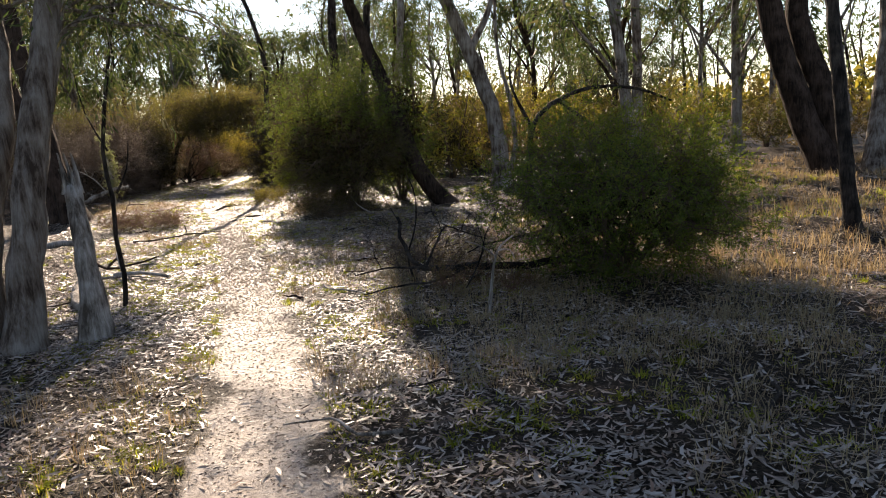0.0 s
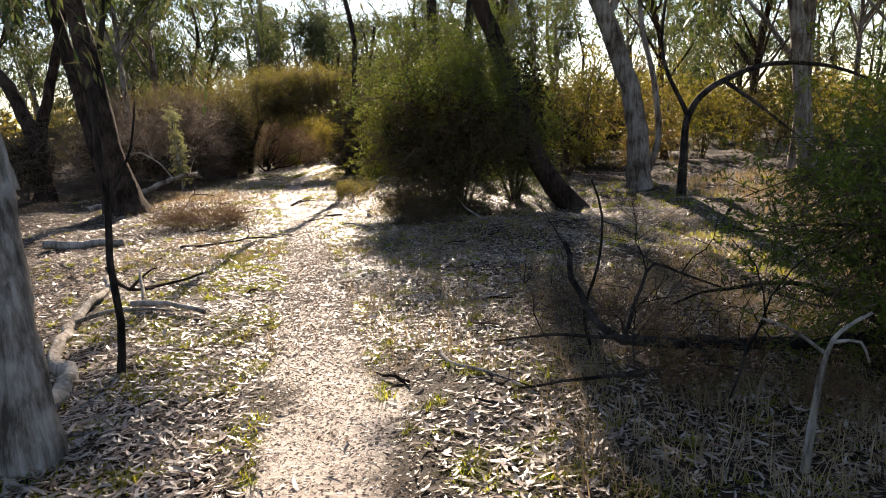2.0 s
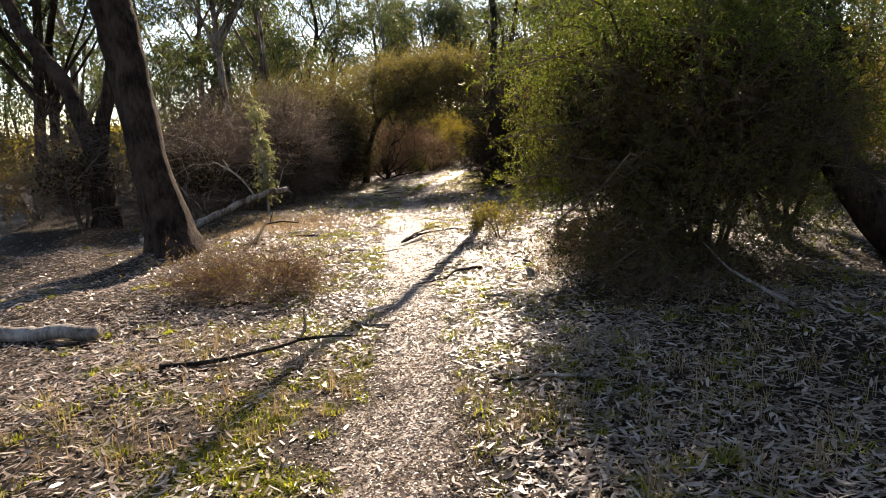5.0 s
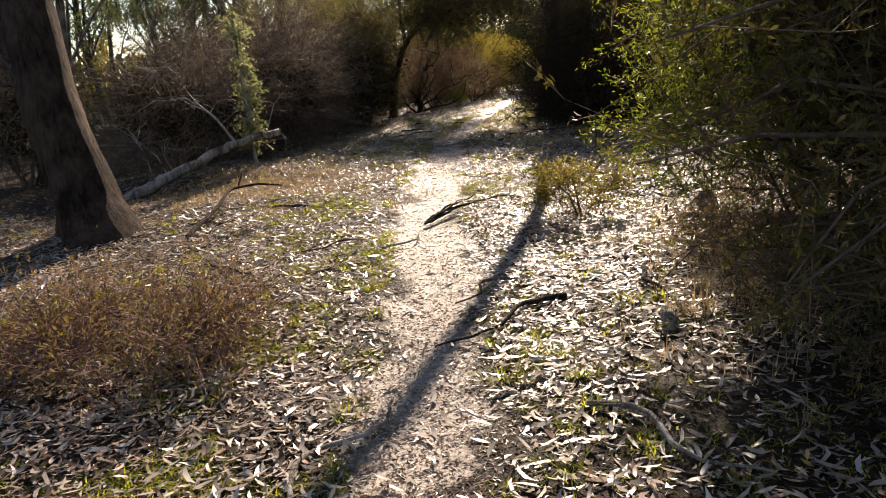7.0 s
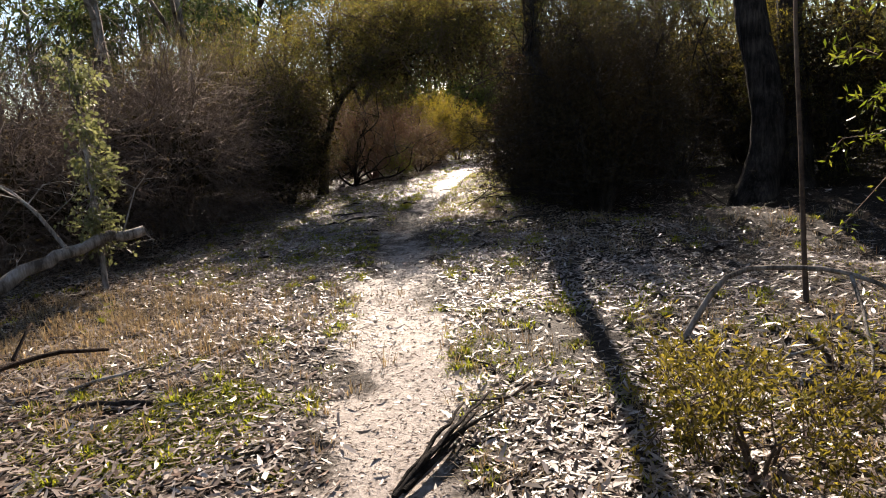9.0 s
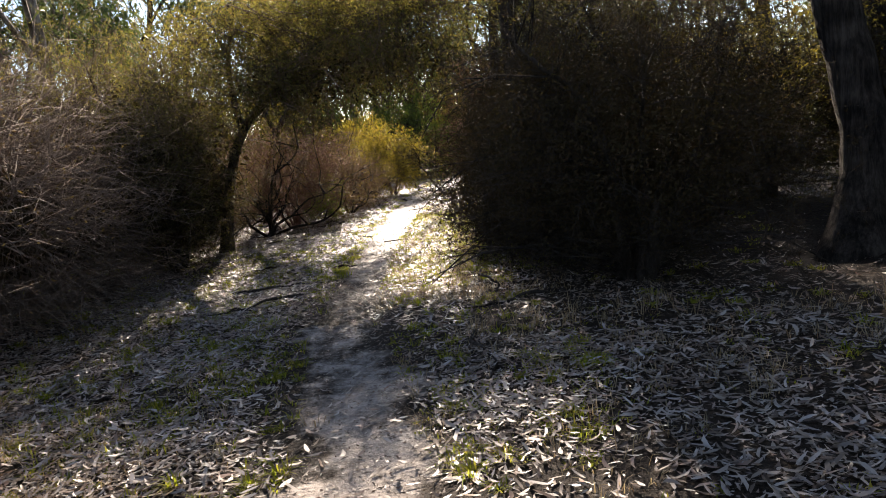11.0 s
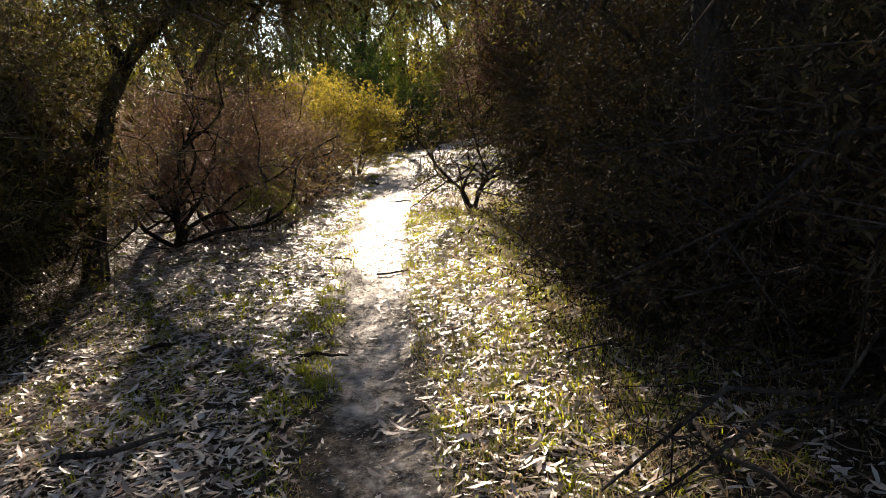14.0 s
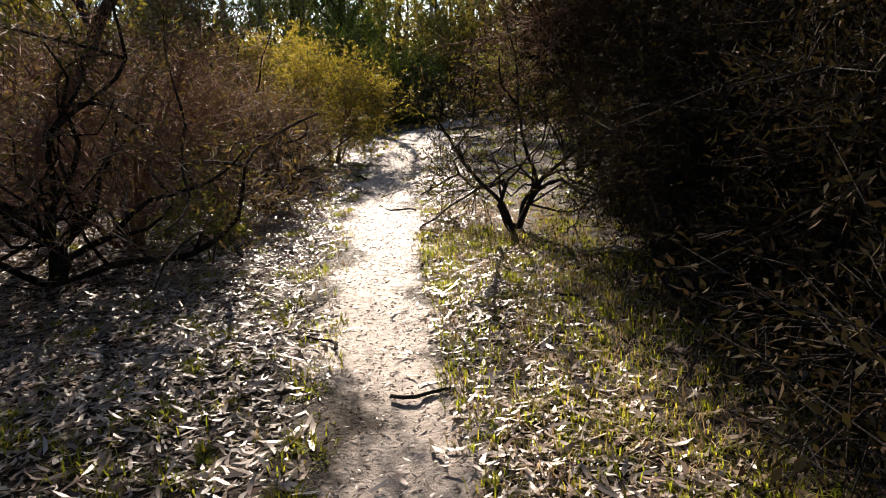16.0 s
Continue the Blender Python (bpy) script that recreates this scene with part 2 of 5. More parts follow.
def limb(buf, rng, pts, r0, r1, sides=10, step=0.15, rough=0.05, flare=0.0, wobble=0.006):
    """One trunk or limb through the points; returns its line and radii."""
    p = smooth_line(pts, step)
    d = np.linalg.norm(np.diff(p, axis=0), axis=1)
    s = np.concatenate([[0], np.cumsum(d)])
    r = r0 + (r1 - r0) * (s / s[-1]) ** 0.85
    r = r * (1 + flare * np.exp(-np.maximum(0, s - 0.25) / 0.25))
    w = rng.normal(0, wobble, p.shape)
    w[0] = 0
    p = p + (w + np.roll(w, 1, 0)) * min(1, r0 * 6)
    tubes(buf, p[None], r[None], sides, rough, rng)
    k = np.arange(sides // 2)                       # close the end
    base = buf.n - sides
    half = sides // 2
    if half >= 2:
        buf.f.append(np.array([[base + j, base + j + 1, base + sides - 2 - j, base + sides - 1 - j] for j in range(half - 1)], np.int32))
    return p, r


def leaf_quads(buf, rng, p, d, length, width, tri=False):
    """Slim rhombic leaves at p, pointing along d."""
    n = len(p)
    d = unit(d)
    side = unit(np.cross(d, rng.normal(0, 1, (n, 3))))
    up = np.cross(side, d)
    L = length * rng.uniform(0.6, 1.25, (n, 1))
    W = width * rng.uniform(0.7, 1.2, (n, 1))
    m = p + d * L * 0.42 + up * L * 0.06
    if tri:
        v = np.stack([p + side * W * 0.45, p + d * L + up * L * 0.06, p - side * W * 0.45], 1)
        buf.add(v, np.arange(n)[:, None] * 3 + np.arange(3))
        return
    v = np.stack([p, m + side * W / 2, p + d * L, m - side * W / 2], 1)
    buf.add(v, np.arange(n)[:, None] * 4 + np.arange(4))


def foliage(rng, centres, attach, wood, leaf, br=0.012, twigs=8, twig_len=0.35, subs=2, per=5, leaf_len=0.05, leaf_w=0.014,
            droop=0.0, lift=0.2, spread=0.02, bsides=3, tsides=3, hang=0.0, bare=0.0, tk=2, bk=5, tri=False):
    """Branches from the attach points to the centres, twigs on them, leaves on the twigs."""
    centres = np.asarray(centres, float)
    attach = np.asarray(attach, float)
    N = len(centres)
    D = np.linalg.norm(centres[:, None] - attach[None], axis=2) + 0.7 * np.maximum(0, attach[None, :, 2] - centres[:, None, 2])
    near = np.argsort(D, axis=1)[:, :3]
    A = attach[near[np.arange(N), rng.integers(0, min(3, near.shape[1]), N)]]
    L = np.linalg.norm(centres - A, axis=1, keepdims=True)
    C = A + (centres - A) * 0.5 + rng.normal(0, 0.16, (N, 3)) * L + np.array([0, 0, lift]) * L
    P = bez(A, C, centres, bk)
    P[:, 1:-1] += rng.normal(0, 0.025, (N, bk - 2, 3)) * L[:, None]
    R = (br * np.clip(L, 0.4, 3.0)) * np.linspace(1, 0.3, bk)
    tubes(wood, P, R, bsides)
    M = N * twigs
    bi = np.repeat(np.arange(N), twigs)
    t = rng.uniform(0.3, 1, M)
    kk = np.clip((t * (bk - 1)).astype(int), 0, bk - 2)
    fr = (t * (bk - 1) - kk)[:, None]
    S = P[bi, kk] * (1 - fr) + P[bi, kk + 1] * fr
    bd = unit(P[bi, kk + 1] - P[bi, kk])
    d = unit(unit(rng.normal(0, 1, (M, 3))) + 0.5 * bd + np.array([0, 0, lift]))
    ln = twig_len * rng.uniform(0.45, 1.3, (M, 1))
    E = S + d * ln - np.array([0, 0, droop]) * ln
    TP = bez(S, S + d * ln * 0.5 + rng.normal(0, 0.12, (M, 3)) * ln, E, tk)
    tubes(wood, TP, np.full((M, 1), br * 0.28) * np.linspace(1, 0.4, tk), tsides)
    lines = [TP]
    if subs:
        Q = M * subs
        ti = np.repeat(np.arange(M), subs)
        k2 = rng.integers(1, tk, Q)
        S2 = TP[ti, k2]
        d2 = unit(unit(rng.normal(0, 1, (Q, 3))) * 0.8 + 0.8 * unit(E - S)[ti] - np.array([0, 0, droop * 0.5]))
        l2 = ln[ti] * rng.uniform(0.3, 0.6, (Q, 1))
        TP2 = bez(S2, S2 + d2 * l2 * 0.5 + rng.normal(0, 0.06, (Q, 3)) * l2, S2 + d2 * l2, 2)
        u2 = unit(np.cross(d2, np.array([0.3, 0.2, 0.9]))) * br * 0.2
        w2 = np.cross(d2, u2)
        V = np.stack([S2 + u2, S2 - u2 * 0.5 + w2 * 0.87, S2 - u2 * 0.5 - w2 * 0.87, TP2[:, 1]], 1)
        wood.add(V, np.arange(Q)[:, None, None] * 4 + np.array([[0, 1, 3], [1, 2, 3], [2, 0, 3]]))
        lines.append(TP2)
    for X in lines:
        n = len(X) * per
        xi = np.repeat(np.arange(len(X)), per)
        t = rng.uniform(0.15, 1, n)
        q = X.shape[1] - 1
        kk = np.clip((t * q).astype(int), 0, q - 1)
        fr = (t * q - kk)[:, None]
        p = X[xi, kk] * (1 - fr) + X[xi, kk + 1] * fr + rng.normal(0, spread, (n, 3))
        d = unit(X[xi, kk + 1] - X[xi, kk]) * 0.7 + rng.normal(0, 0.55, (n, 3)) - np.array([0, 0, hang])
        if bare:
            keep = rng.uniform(0, 1, n) > bare
            p, d = p[keep], d[keep]
        leaf_quads(leaf, rng, p, d, leaf_len, leaf_w, tri)


def ball(rng, n, centre, size, low=-1.0, shell=0.55):
    """Points in a lumpy ellipsoid, thicker towards its skin."""
    d = unit(rng.normal(0, 1, (n * 3, 3)))
    d = d[d[:, 2] > low][:n]
    r = rng.uniform(shell ** 3, 1, (len(d), 1)) ** (1 / 3) * rng.uniform(0.72, 1.08, (len(d), 1))
    q = rng.uniform(0, 6.28, 3)
    lobes = 1 + 0.13 * np.sin(3 * np.arctan2(d[:, 1], d[:, 0]) + q[0]) + 0.11 * np.sin(5 * d[:, 0] + 4 * d[:, 2] + q[1]) + 0.09 * np.sin(7 * d[:, 1] - 5 * d[:, 2] + q[2])
    return np.asarray(centre) + d * r * lobes[:, None] * np.asarray(size)


def part(name, buf, material, parent, label="", smooth=True):
    ob = new(name, buf.mesh(name, material, smooth))
    ob.parent = parent
    if label:
        tagged(ob, label)
    return ob


def thing(name, x, y, label, category, group="", sink=0.0, kind=""):
    e = new(name)
    e.empty_display_size = 0.2
    e.matrix_basis = pose(x, y, ground(x, y) - sink)
    return tagged(e, label, category, group, kind)


# ---- ground ----
TRACK = np.array([(0.4, -6, 0.8), (0.0, -3, 0.8), (-0.4, 0, 0.8), (-0.95, 2.95, 0.8), (-1.3, 4.5, 0.72), (-1.82, 6.3, 0.72), (-2.33, 7.8, 0.6), (-2.85, 9.6, 0.62),
                  (-3.5, 11.4, 0.52), (-4.05, 13.0, 0.5), (-4.6, 14.5, 0.5), (-5.4, 16.5, 0.52), (-6.0, 18.2, 0.58), (-6.75, 20.7, 0.6), (-7.3, 22.6, 0.42),
                  (-7.65, 25, 0.38), (-7.9, 27, 0.42), (-8.15, 29.7, 0.5), (-8.27, 32.1, 0.7), (-8.2, 36.0, 0.9), (-7.9, 38.5, 1.2), (-6.5, 41.5, 1.3), (-3.5, 44, 1.2)])
TRACK_LINE = smooth_line(TRACK, 0.25)


def track_offset(x, y):
    """Signed distance to the middle of the path in half widths' metres, and the half width there."""
    ty = TRACK_LINE[:, 1]
    cx = np.interp(y, ty, TRACK_LINE[:, 0])
    hw = np.interp(y, ty, TRACK_LINE[:, 2]) / 2
    sl = np.interp(y, ty, np.gradient(TRACK_LINE[:, 0]) / np.maximum(np.gradient(ty), 1e-3))
    return (np.asarray(x) - cx) / np.sqrt(1 + sl * sl), hw


def ground(x, y):
    x, y = np.asarray(x, float), np.asarray(y, float)
    z = -0.26 - 0.13 * np.clip((y - 3) / 5, 0, 1)
    off, hw = track_offset(x, y)
    z = z - 0.025 * np.exp(-(off / (hw + 0.05)) ** 2)
    far = np.clip((np.abs(off) - 0.5) / 3, 0, 1)
    z = z + far * (0.05 * np.sin(x * 1.3 + 0.7 * y) + 0.04 * np.sin(1.9 * y - 0.8 * x + 1) + 0.03 * np.sin(3.7 * x + 2.9 * y))
    z = z + 0.012 * np.sin(5.1 * x + 1.7 * y) * np.sin(4.3 * y - 2.2 * x)
    return z if z.shape else float(z)


def graded(lo, hi, step, reach):
    core = np.arange(lo, hi + step / 2, step)
    out = step * 1.35 ** np.arange(1, 40)
    out = np.cumsum(out)
    out = out[out < reach]
    return np.concatenate([lo - out[::-1], core, hi + out])


def build_ground():
    xs, ys = graded(-14, 8, 0.14, 900), graded(-2, 42, 0.14, 900)
    X, Y = np.meshgrid(xs, ys)
    Z = ground(X, Y)
    b = Buf()
    w = len(xs)
    i = (np.arange(len(ys) - 1)[:, None] * w + np.arange(w - 1)).ravel()
    b.add(np.stack([X, Y, Z], -1), np.stack([i, i + 1, i + w + 1, i + w], -1))
    me = b.mesh("ground", EARTH)
    off, hw = track_offset(X, Y)
    wave = 0.09 * np.sin(2.3 * Y + np.sign(off)) + 0.08 * np.sin(5.2 * Y + 2 * np.sign(off)) + 0.07 * np.sin(9 * Y + 4 * X)
    mask = (1 - 0.32 * np.exp(-((Y - 10.4) / 3.7) ** 4) - 0.5 * np.exp(-((Y - 22.8) / 3.0) ** 2)) * np.clip(1.0 - (np.abs(off) + wave - hw * 0.6) / 0.3, 0, 1)
    a = me.attributes.new("trodden", "FLOAT", "POINT")
    a.data.foreach_set("value", mask.ravel().astype(np.float32))
    return tagged(new("ground", me), "bush floor of dark earth with a pale trodden sandy path", "ground", kind="structure")


build_ground()

# ---- trees ----


def tree(name, x, y, label, trunks, r, bark, leaf, rng, crown=(), group="", limbs=(), twig=None, flare=0.5, sides=12, fol=None, core=(), tips=None):
    """trunks, limbs: lists of (points from the base, first radius, last radius); crown: lists of (centre, size, count)."""
    th = thing(name, x, y, label, "tree", group, sink=0.05)
    attach = []
    for k, (pts, r0, r1) in enumerate(trunks):
        b = Buf()
        p0, p1 = np.asarray(pts[0], float), np.asarray(pts[1], float)
        pts = [tuple(p0 - (p1 - p0) * 0.3 / max(0.3, p1[2] - p0[2]))] + list(pts) if p0[2] < 0.3 else pts
        p, _ = limb(b, rng, pts, r0, r1, sides + 4 * (sides > 8), 0.12 if sides > 8 else 0.3, 0.05, flare)
        part("trunk", b, bark, th)
        attach.append(p[len(p) // 3:])
    for pts, r0, r1 in limbs:
        b = Buf()
        p, _ = limb(b, rng, pts, r0, r1, 8 if sides > 8 else 5, 0.16 if sides > 8 else 0.4, 0.05)
        part("limb", b, bark, th)
        attach.append(p[1:])
    if crown:
        wood, lv = Buf(), Buf()
        c = np.vstack([ball(rng, n, ce, sz, low=-0.8, shell=0.3) for ce, sz, n in crown])
        o = dict(br=0.012, twigs=6, twig_len=0.55, subs=1, per=6, leaf_len=0.12, leaf_w=0.022, droop=0.35, lift=0.15, hang=0.7, spread=0.05, bsides=3)
        o.update(fol or {})
        foliage(rng, c, np.vstack(attach), wood, lv, **o)
        tagged(part("branchwork", wood, twig or bark, th), kind="stuff")
        tagged(part("crown", lv, leaf, th), kind="stuff")
        # sunlight on the crown's top, painted with lighter leaves
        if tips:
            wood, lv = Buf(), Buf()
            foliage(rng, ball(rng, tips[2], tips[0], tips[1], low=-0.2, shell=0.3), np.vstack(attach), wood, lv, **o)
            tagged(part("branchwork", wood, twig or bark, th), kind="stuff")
            tagged(part("sunlit_foliage", lv, LEAF_HEDGE_SUNLIT, th), kind="stuff")
    # shade inside the crown, put into near-black leaves
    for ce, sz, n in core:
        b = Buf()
        shade_fill_leaves(b, rng, n, ce, sz)
        tagged(part("shade_dark_inner_foliage", b, LEAF_SHADED, th), kind="stuff")
    return th


def shade_fill_leaves(buf, rng, n, centre, size, length=0.1, width=0.055):
    """Leaves filling a bush behind its green skin, coloured dark for its inner shade."""
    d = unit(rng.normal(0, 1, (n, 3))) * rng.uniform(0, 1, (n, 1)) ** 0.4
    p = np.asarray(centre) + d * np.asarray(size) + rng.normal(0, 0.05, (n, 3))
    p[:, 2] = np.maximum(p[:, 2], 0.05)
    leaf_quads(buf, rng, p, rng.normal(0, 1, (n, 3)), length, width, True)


def shrub(name, x, y, label, size, leaf, rng, n=90, stems=5, stem_r=0.03, twig=None, foot=0.25, group="", category="shrub", fol=None, low=-0.35, bark=None, shift=(0, 0), peak=0.0,
          core=0, core_size=0.72, tips=None, tip_from=0.55, core_leaf=(0.1, 0.055)):
    """A bush: stems fan out from the foot, branches fill an ellipsoid of half sizes (sx, sy) and height sz.
    core: number of shade-dark leaves inside; tips: lighter leaf colour for the sunlit top, above that share of the
    height."""
    sx, sy, sz = size
    th = thing(name, x, y, label, category, group, sink=0.03)
    attach = []
    cz = foot + (sz - foot) * 0.42
    for k in range(stems):
        a = 2 * np.pi * (k + rng.uniform(-0.3, 0.3)) / stems
        e = np.array([shift[0] + np.cos(a) * sx * 0.5, shift[1] + np.sin(a) * sy * 0.5, sz * rng.uniform(0.55, 0.8)])
        m = e * np.array([0.4, 0.4, 0.55]) + rng.normal(0, 0.06 * sz, 3)
        s = np.array([np.cos(a) * stem_r * 1.3, np.sin(a) * stem_r * 1.3, 0])
        b = Buf()
        far = "far" in name
        p, _ = limb(b, rng, [s - (0, 0, 0.06), m, e], stem_r * rng.uniform(0.7, 1.1), stem_r * 0.3, 4 if far else 7, 0.5 if far else 0.12, 0.08, 0.3, 0.03)
        part("stem", b, bark or twig or TWIG, th)
        attach.append(p[1:])
    c = ball(rng, n, (shift[0], shift[1], cz), (sx, sy, sz - cz), low=low)
    c[:, 2] = np.maximum(c[:, 2], foot * 0.6)
    c[:, :2] = np.asarray(shift) + (c[:, :2] - np.asarray(shift)) * (1 + 0.35 * peak - peak * np.clip(c[:, 2:] / sz, 0, 1))
    wood, lv, tp = Buf(), Buf(), Buf()
    A = np.vstack(attach)
    # upper branches get the lighter colour that stands for sun on the top
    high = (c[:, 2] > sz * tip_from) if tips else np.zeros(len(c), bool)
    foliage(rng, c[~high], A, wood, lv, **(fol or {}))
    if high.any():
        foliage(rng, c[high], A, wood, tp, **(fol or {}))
    tagged(part("branchwork", wood, twig or TWIG, th), kind="stuff")
    if lv.n:
        tagged(part("foliage", lv, leaf, th), kind="stuff")
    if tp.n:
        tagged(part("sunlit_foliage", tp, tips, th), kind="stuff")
    # the bush's inner shade, painted with dark leaves
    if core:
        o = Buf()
        shade_fill_leaves(o, rng, core, (shift[0], shift[1], foot + (sz - foot) * 0.4), (sx * core_size, sy * core_size, (sz - foot) * 0.4 * core_size), *core_leaf)
        tagged(part("shade_dark_inner_foliage", o, LEAF_SHADED, th), kind="stuff")
    return th


def rs(k):
    return np.random.default_rng(k)


FINE = dict(br=0.011, twigs=10, twig_len=0.32, subs=2, per=6, leaf_len=0.05, leaf_w=0.012, lift=0.25, spread=0.012)
TWIGGY = dict(br=0.012, twigs=12, twig_len=0.45, subs=2, per=2, leaf_len=0.035, leaf_w=0.011, lift=0.15, spread=0.015, bare=0.3)
BRUSH = dict(br=0.014, twigs=7, twig_len=0.85, subs=3, per=1, leaf_len=0.035, leaf_w=0.011, lift=0.1, droop=0.15, spread=0.015, bare=0.3, tk=3)
FAR = dict(br=0.011, twigs=8, twig_len=0.45, subs=1, per=9, leaf_len=0.115, leaf_w=0.05, lift=0.25, spread=0.05, tri=True)

# the opening stretch
tree("gum_tree", -3.62, 5.62, "twin-stemmed gum tree with peeling grey bark beside the path",
     [([(0, 0, 0), (0.16, 0.25, 1.55), (0.42, 0.52, 2.95), (0.6, 0.8, 4.6), (0.5, 1.1, 7.5)], 0.155, 0.07),
      ([(-0.32, 0.05, 0), (-0.25, 0.2, 1.1), (-0.1, 0.5, 2.3), (-0.6, 1.2, 4.5), (-1.0, 1.6, 6.5)], 0.13, 0.05)],
     0.18, GUM_BARK, LEAF_GUM, rs(1),
     crown=[((0.5, 0.6, 3.15), (1.2, 0.8, 0.55), 14), ((0.95, 2.0, 3.1), (1.0, 0.8, 0.55), 22), ((-0.6, 1.2, 5.8), (1.8, 1.6, 1.3), 40), ((0.5, 1.0, 7.6), (1.6, 1.5, 1.2), 40)])


def stump(x, y):
    th = thing("dead_stump", x, y, "splintered grey dead tree stump, leaning, on leaf litter", "stump", sink=0.05)
    rng = rs(2)
    b = Buf()
    p, r = limb(b, rng, [(0, 0, -0.1), (0.0, 0.05, 0.5), (-0.05, 0.12, 1.05), (-0.1, 0.2, 1.38)], 0.105, 0.07, 16, 0.08, 0.07, 0.5)
    part("trunk", b, DEAD_WOOD, th)
    s = Buf()
    for k in range(9):
        a = k * 0.7
        q = p[-1] + np.array([math.cos(a) * 0.06, math.sin(a) * 0.06, -0.06])
        h = rng.uniform(0.1, 0.3) if k % 3 else 0.36
        limb(s, rng, [q, q + (0.0, 0.01, h * 0.5), q + (-0.03, 0.02, h)], 0.032, 0.006, 5, 0.08, 0.1)
    tagged(part("splintered_top", s, DEAD_WOOD, th), kind="stuff")


stump(-3.12, 5.85)
tree("burnt_sapling", -3.43, 7.1, "thin blackened sapling with a few twigs and leaves on top",
     [([(0, 0, 0), (0.02, 0.05, 0.4), (-0.03, 0.1, 0.8), (-0.04, 0.18, 1.2), (-0.1, 0.25, 1.7), (0.0, 0.4, 2.5), (0.16, 0.5, 3.4), (0.2, 0.6, 4.6)], 0.029, 0.010)], 0.03, DARK_BARK, LEAF_GUM, rs(3),
     crown=[((0.1, 0.5, 3.1), (0.7, 0.6, 0.7), 12)], limbs=[([(0.0, 0.2, 1.25), (0.12, 0.25, 1.5), (0.16, 0.3, 1.8)], 0.013, 0.004), ([(-0.05, 0.25, 1.7), (-0.2, 0.2, 2.1), (-0.25, 0.2, 2.5)], 0.011, 0.004)],
     twig=DARK_BARK, flare=0.2, sides=8)
# lime leaves on its top stand for the sunlight there
shrub("green_shrub", 1.9, 7.0, "dense dark green rounded shrub with fine leaves over dry grass", (1.5, 1.2, 1.75), LEAF_GREEN, rs(4), n=240, stems=8, stem_r=0.026, foot=0.06,
      fol=dict(FINE, per=8, lift=0.1, twig_len=0.36), low=-0.95, peak=0.12, core=900, core_size=0.6, tips=LEAF_LIME, tip_from=0.62)
shrub("shrub", -1.8, 14.5, "tall wide dark olive shrub with yellow-green tips and thin stems", (1.5, 1.3, 3.35), LEAF_OLIVE, rs(5), n=330, stems=10, stem_r=0.028, foot=0.12, fol=dict(FINE, per=8, twig_len=0.38, leaf_len=0.042, leaf_w=0.012), low=-0.97, peak=-0.05, shift=(-0.25, 0),
      core=3800, core_size=0.7, tips=LEAF_GREEN, tip_from=0.5)
shrub("wattle_shrub", -2.6, 15.0, "bright yellow-green feathery wattle at the olive shrub's edge", (0.6, 0.6, 2.3), LEAF_LIME, rs(154), n=85, stems=4, stem_r=0.014, shift=(-0.55, 0), foot=0.3, fol=dict(FINE, leaf_len=0.034, leaf_w=0.008, per=9, twig_len=0.24), low=-0.7)
shrub("shrub", -0.9, 16.3, "slim dark green shrub growing behind the leaning trunk", (0.95, 0.8, 4.0), LEAF_GREEN, rs(53), n=170, stems=6, stem_r=0.03, foot=0.15, fol=dict(FINE, per=7, twig_len=0.4), low=-0.85, core=4000)
shrub("wattle_shrub", -2.5, 17.1, "bright yellow-green wattle shrub with feathery leaves", (1.35, 1.2, 3.1), LEAF_LIME, rs(6), n=185, stems=5, stem_r=0.025, foot=0.3, fol=dict(FINE, leaf_len=0.036, leaf_w=0.009, per=9, twig_len=0.28), low=-0.7, core=4500, core_size=0.7)
# big-leaved unseen crowns added to shade the ground right of the path
tree("leaning_tree", 0.16, 15.55, "dark gum tree leaning strongly over the shrub beside it",
     [([(0, 0, 0), (-0.62, 0.05, 0.95), (-1.12, 0.2, 2.45), (-1.9, 0.3, 4.75), (-1.95, 0.5, 6.3), (-1.3, 0.7, 9.0)], 0.21, 0.07)], 0.2, BROWN_BARK, LEAF_GUM, rs(7),
     fol=dict(leaf_len=0.17, leaf_w=0.05, per=9, tri=True), crown=[((-1.0, 0.6, 8.8), (2.0, 1.8, 1.3), 50), ((-0.1, 0.5, 5.8), (1.5, 1.2, 0.8), 55), ((-1.1, 0.5, 5.9), (1.3, 1.5, 0.8), 80)], limbs=[([(-1.9, 0.3, 4.75), (-0.8, 0.5, 5.6), (0.1, 0.6, 7.0)], 0.09, 0.03)])
tree("gum_tree", 1.6, 17.3, "grey-barked gum tree with a curved trunk and a side stem",
     [([(0, 0, 0), (-0.08, 0.2, 1.7), (-0.6, 0.4, 3.4), (-1.2, 0.55, 5.0), (-1.7, 0.8, 7.5), (-1.7, 1, 10)], 0.24, 0.08),
      ([(0.1, 0.1, 0.15), (0.42, 0.25, 1.0), (0.35, 0.4, 2.2), (0.1, 0.6, 3.6), (0.2, 0.8, 6.0)], 0.075, 0.03)], 0.24, GUM_BARK, LEAF_GUM, rs(8),
     fol=dict(leaf_len=0.17, leaf_w=0.05, per=9, tri=True), crown=[((-1.2, 0.9, 9.5), (2.4, 2.2, 1.6), 50), ((1.0, 0.8, 8.8), (1.7, 1.5, 1.0), 34)], limbs=[([(-0.6, 0.4, 3.4), (0.0, 0.6, 4.6), (0.4, 0.8, 6.5)], 0.1, 0.03)])
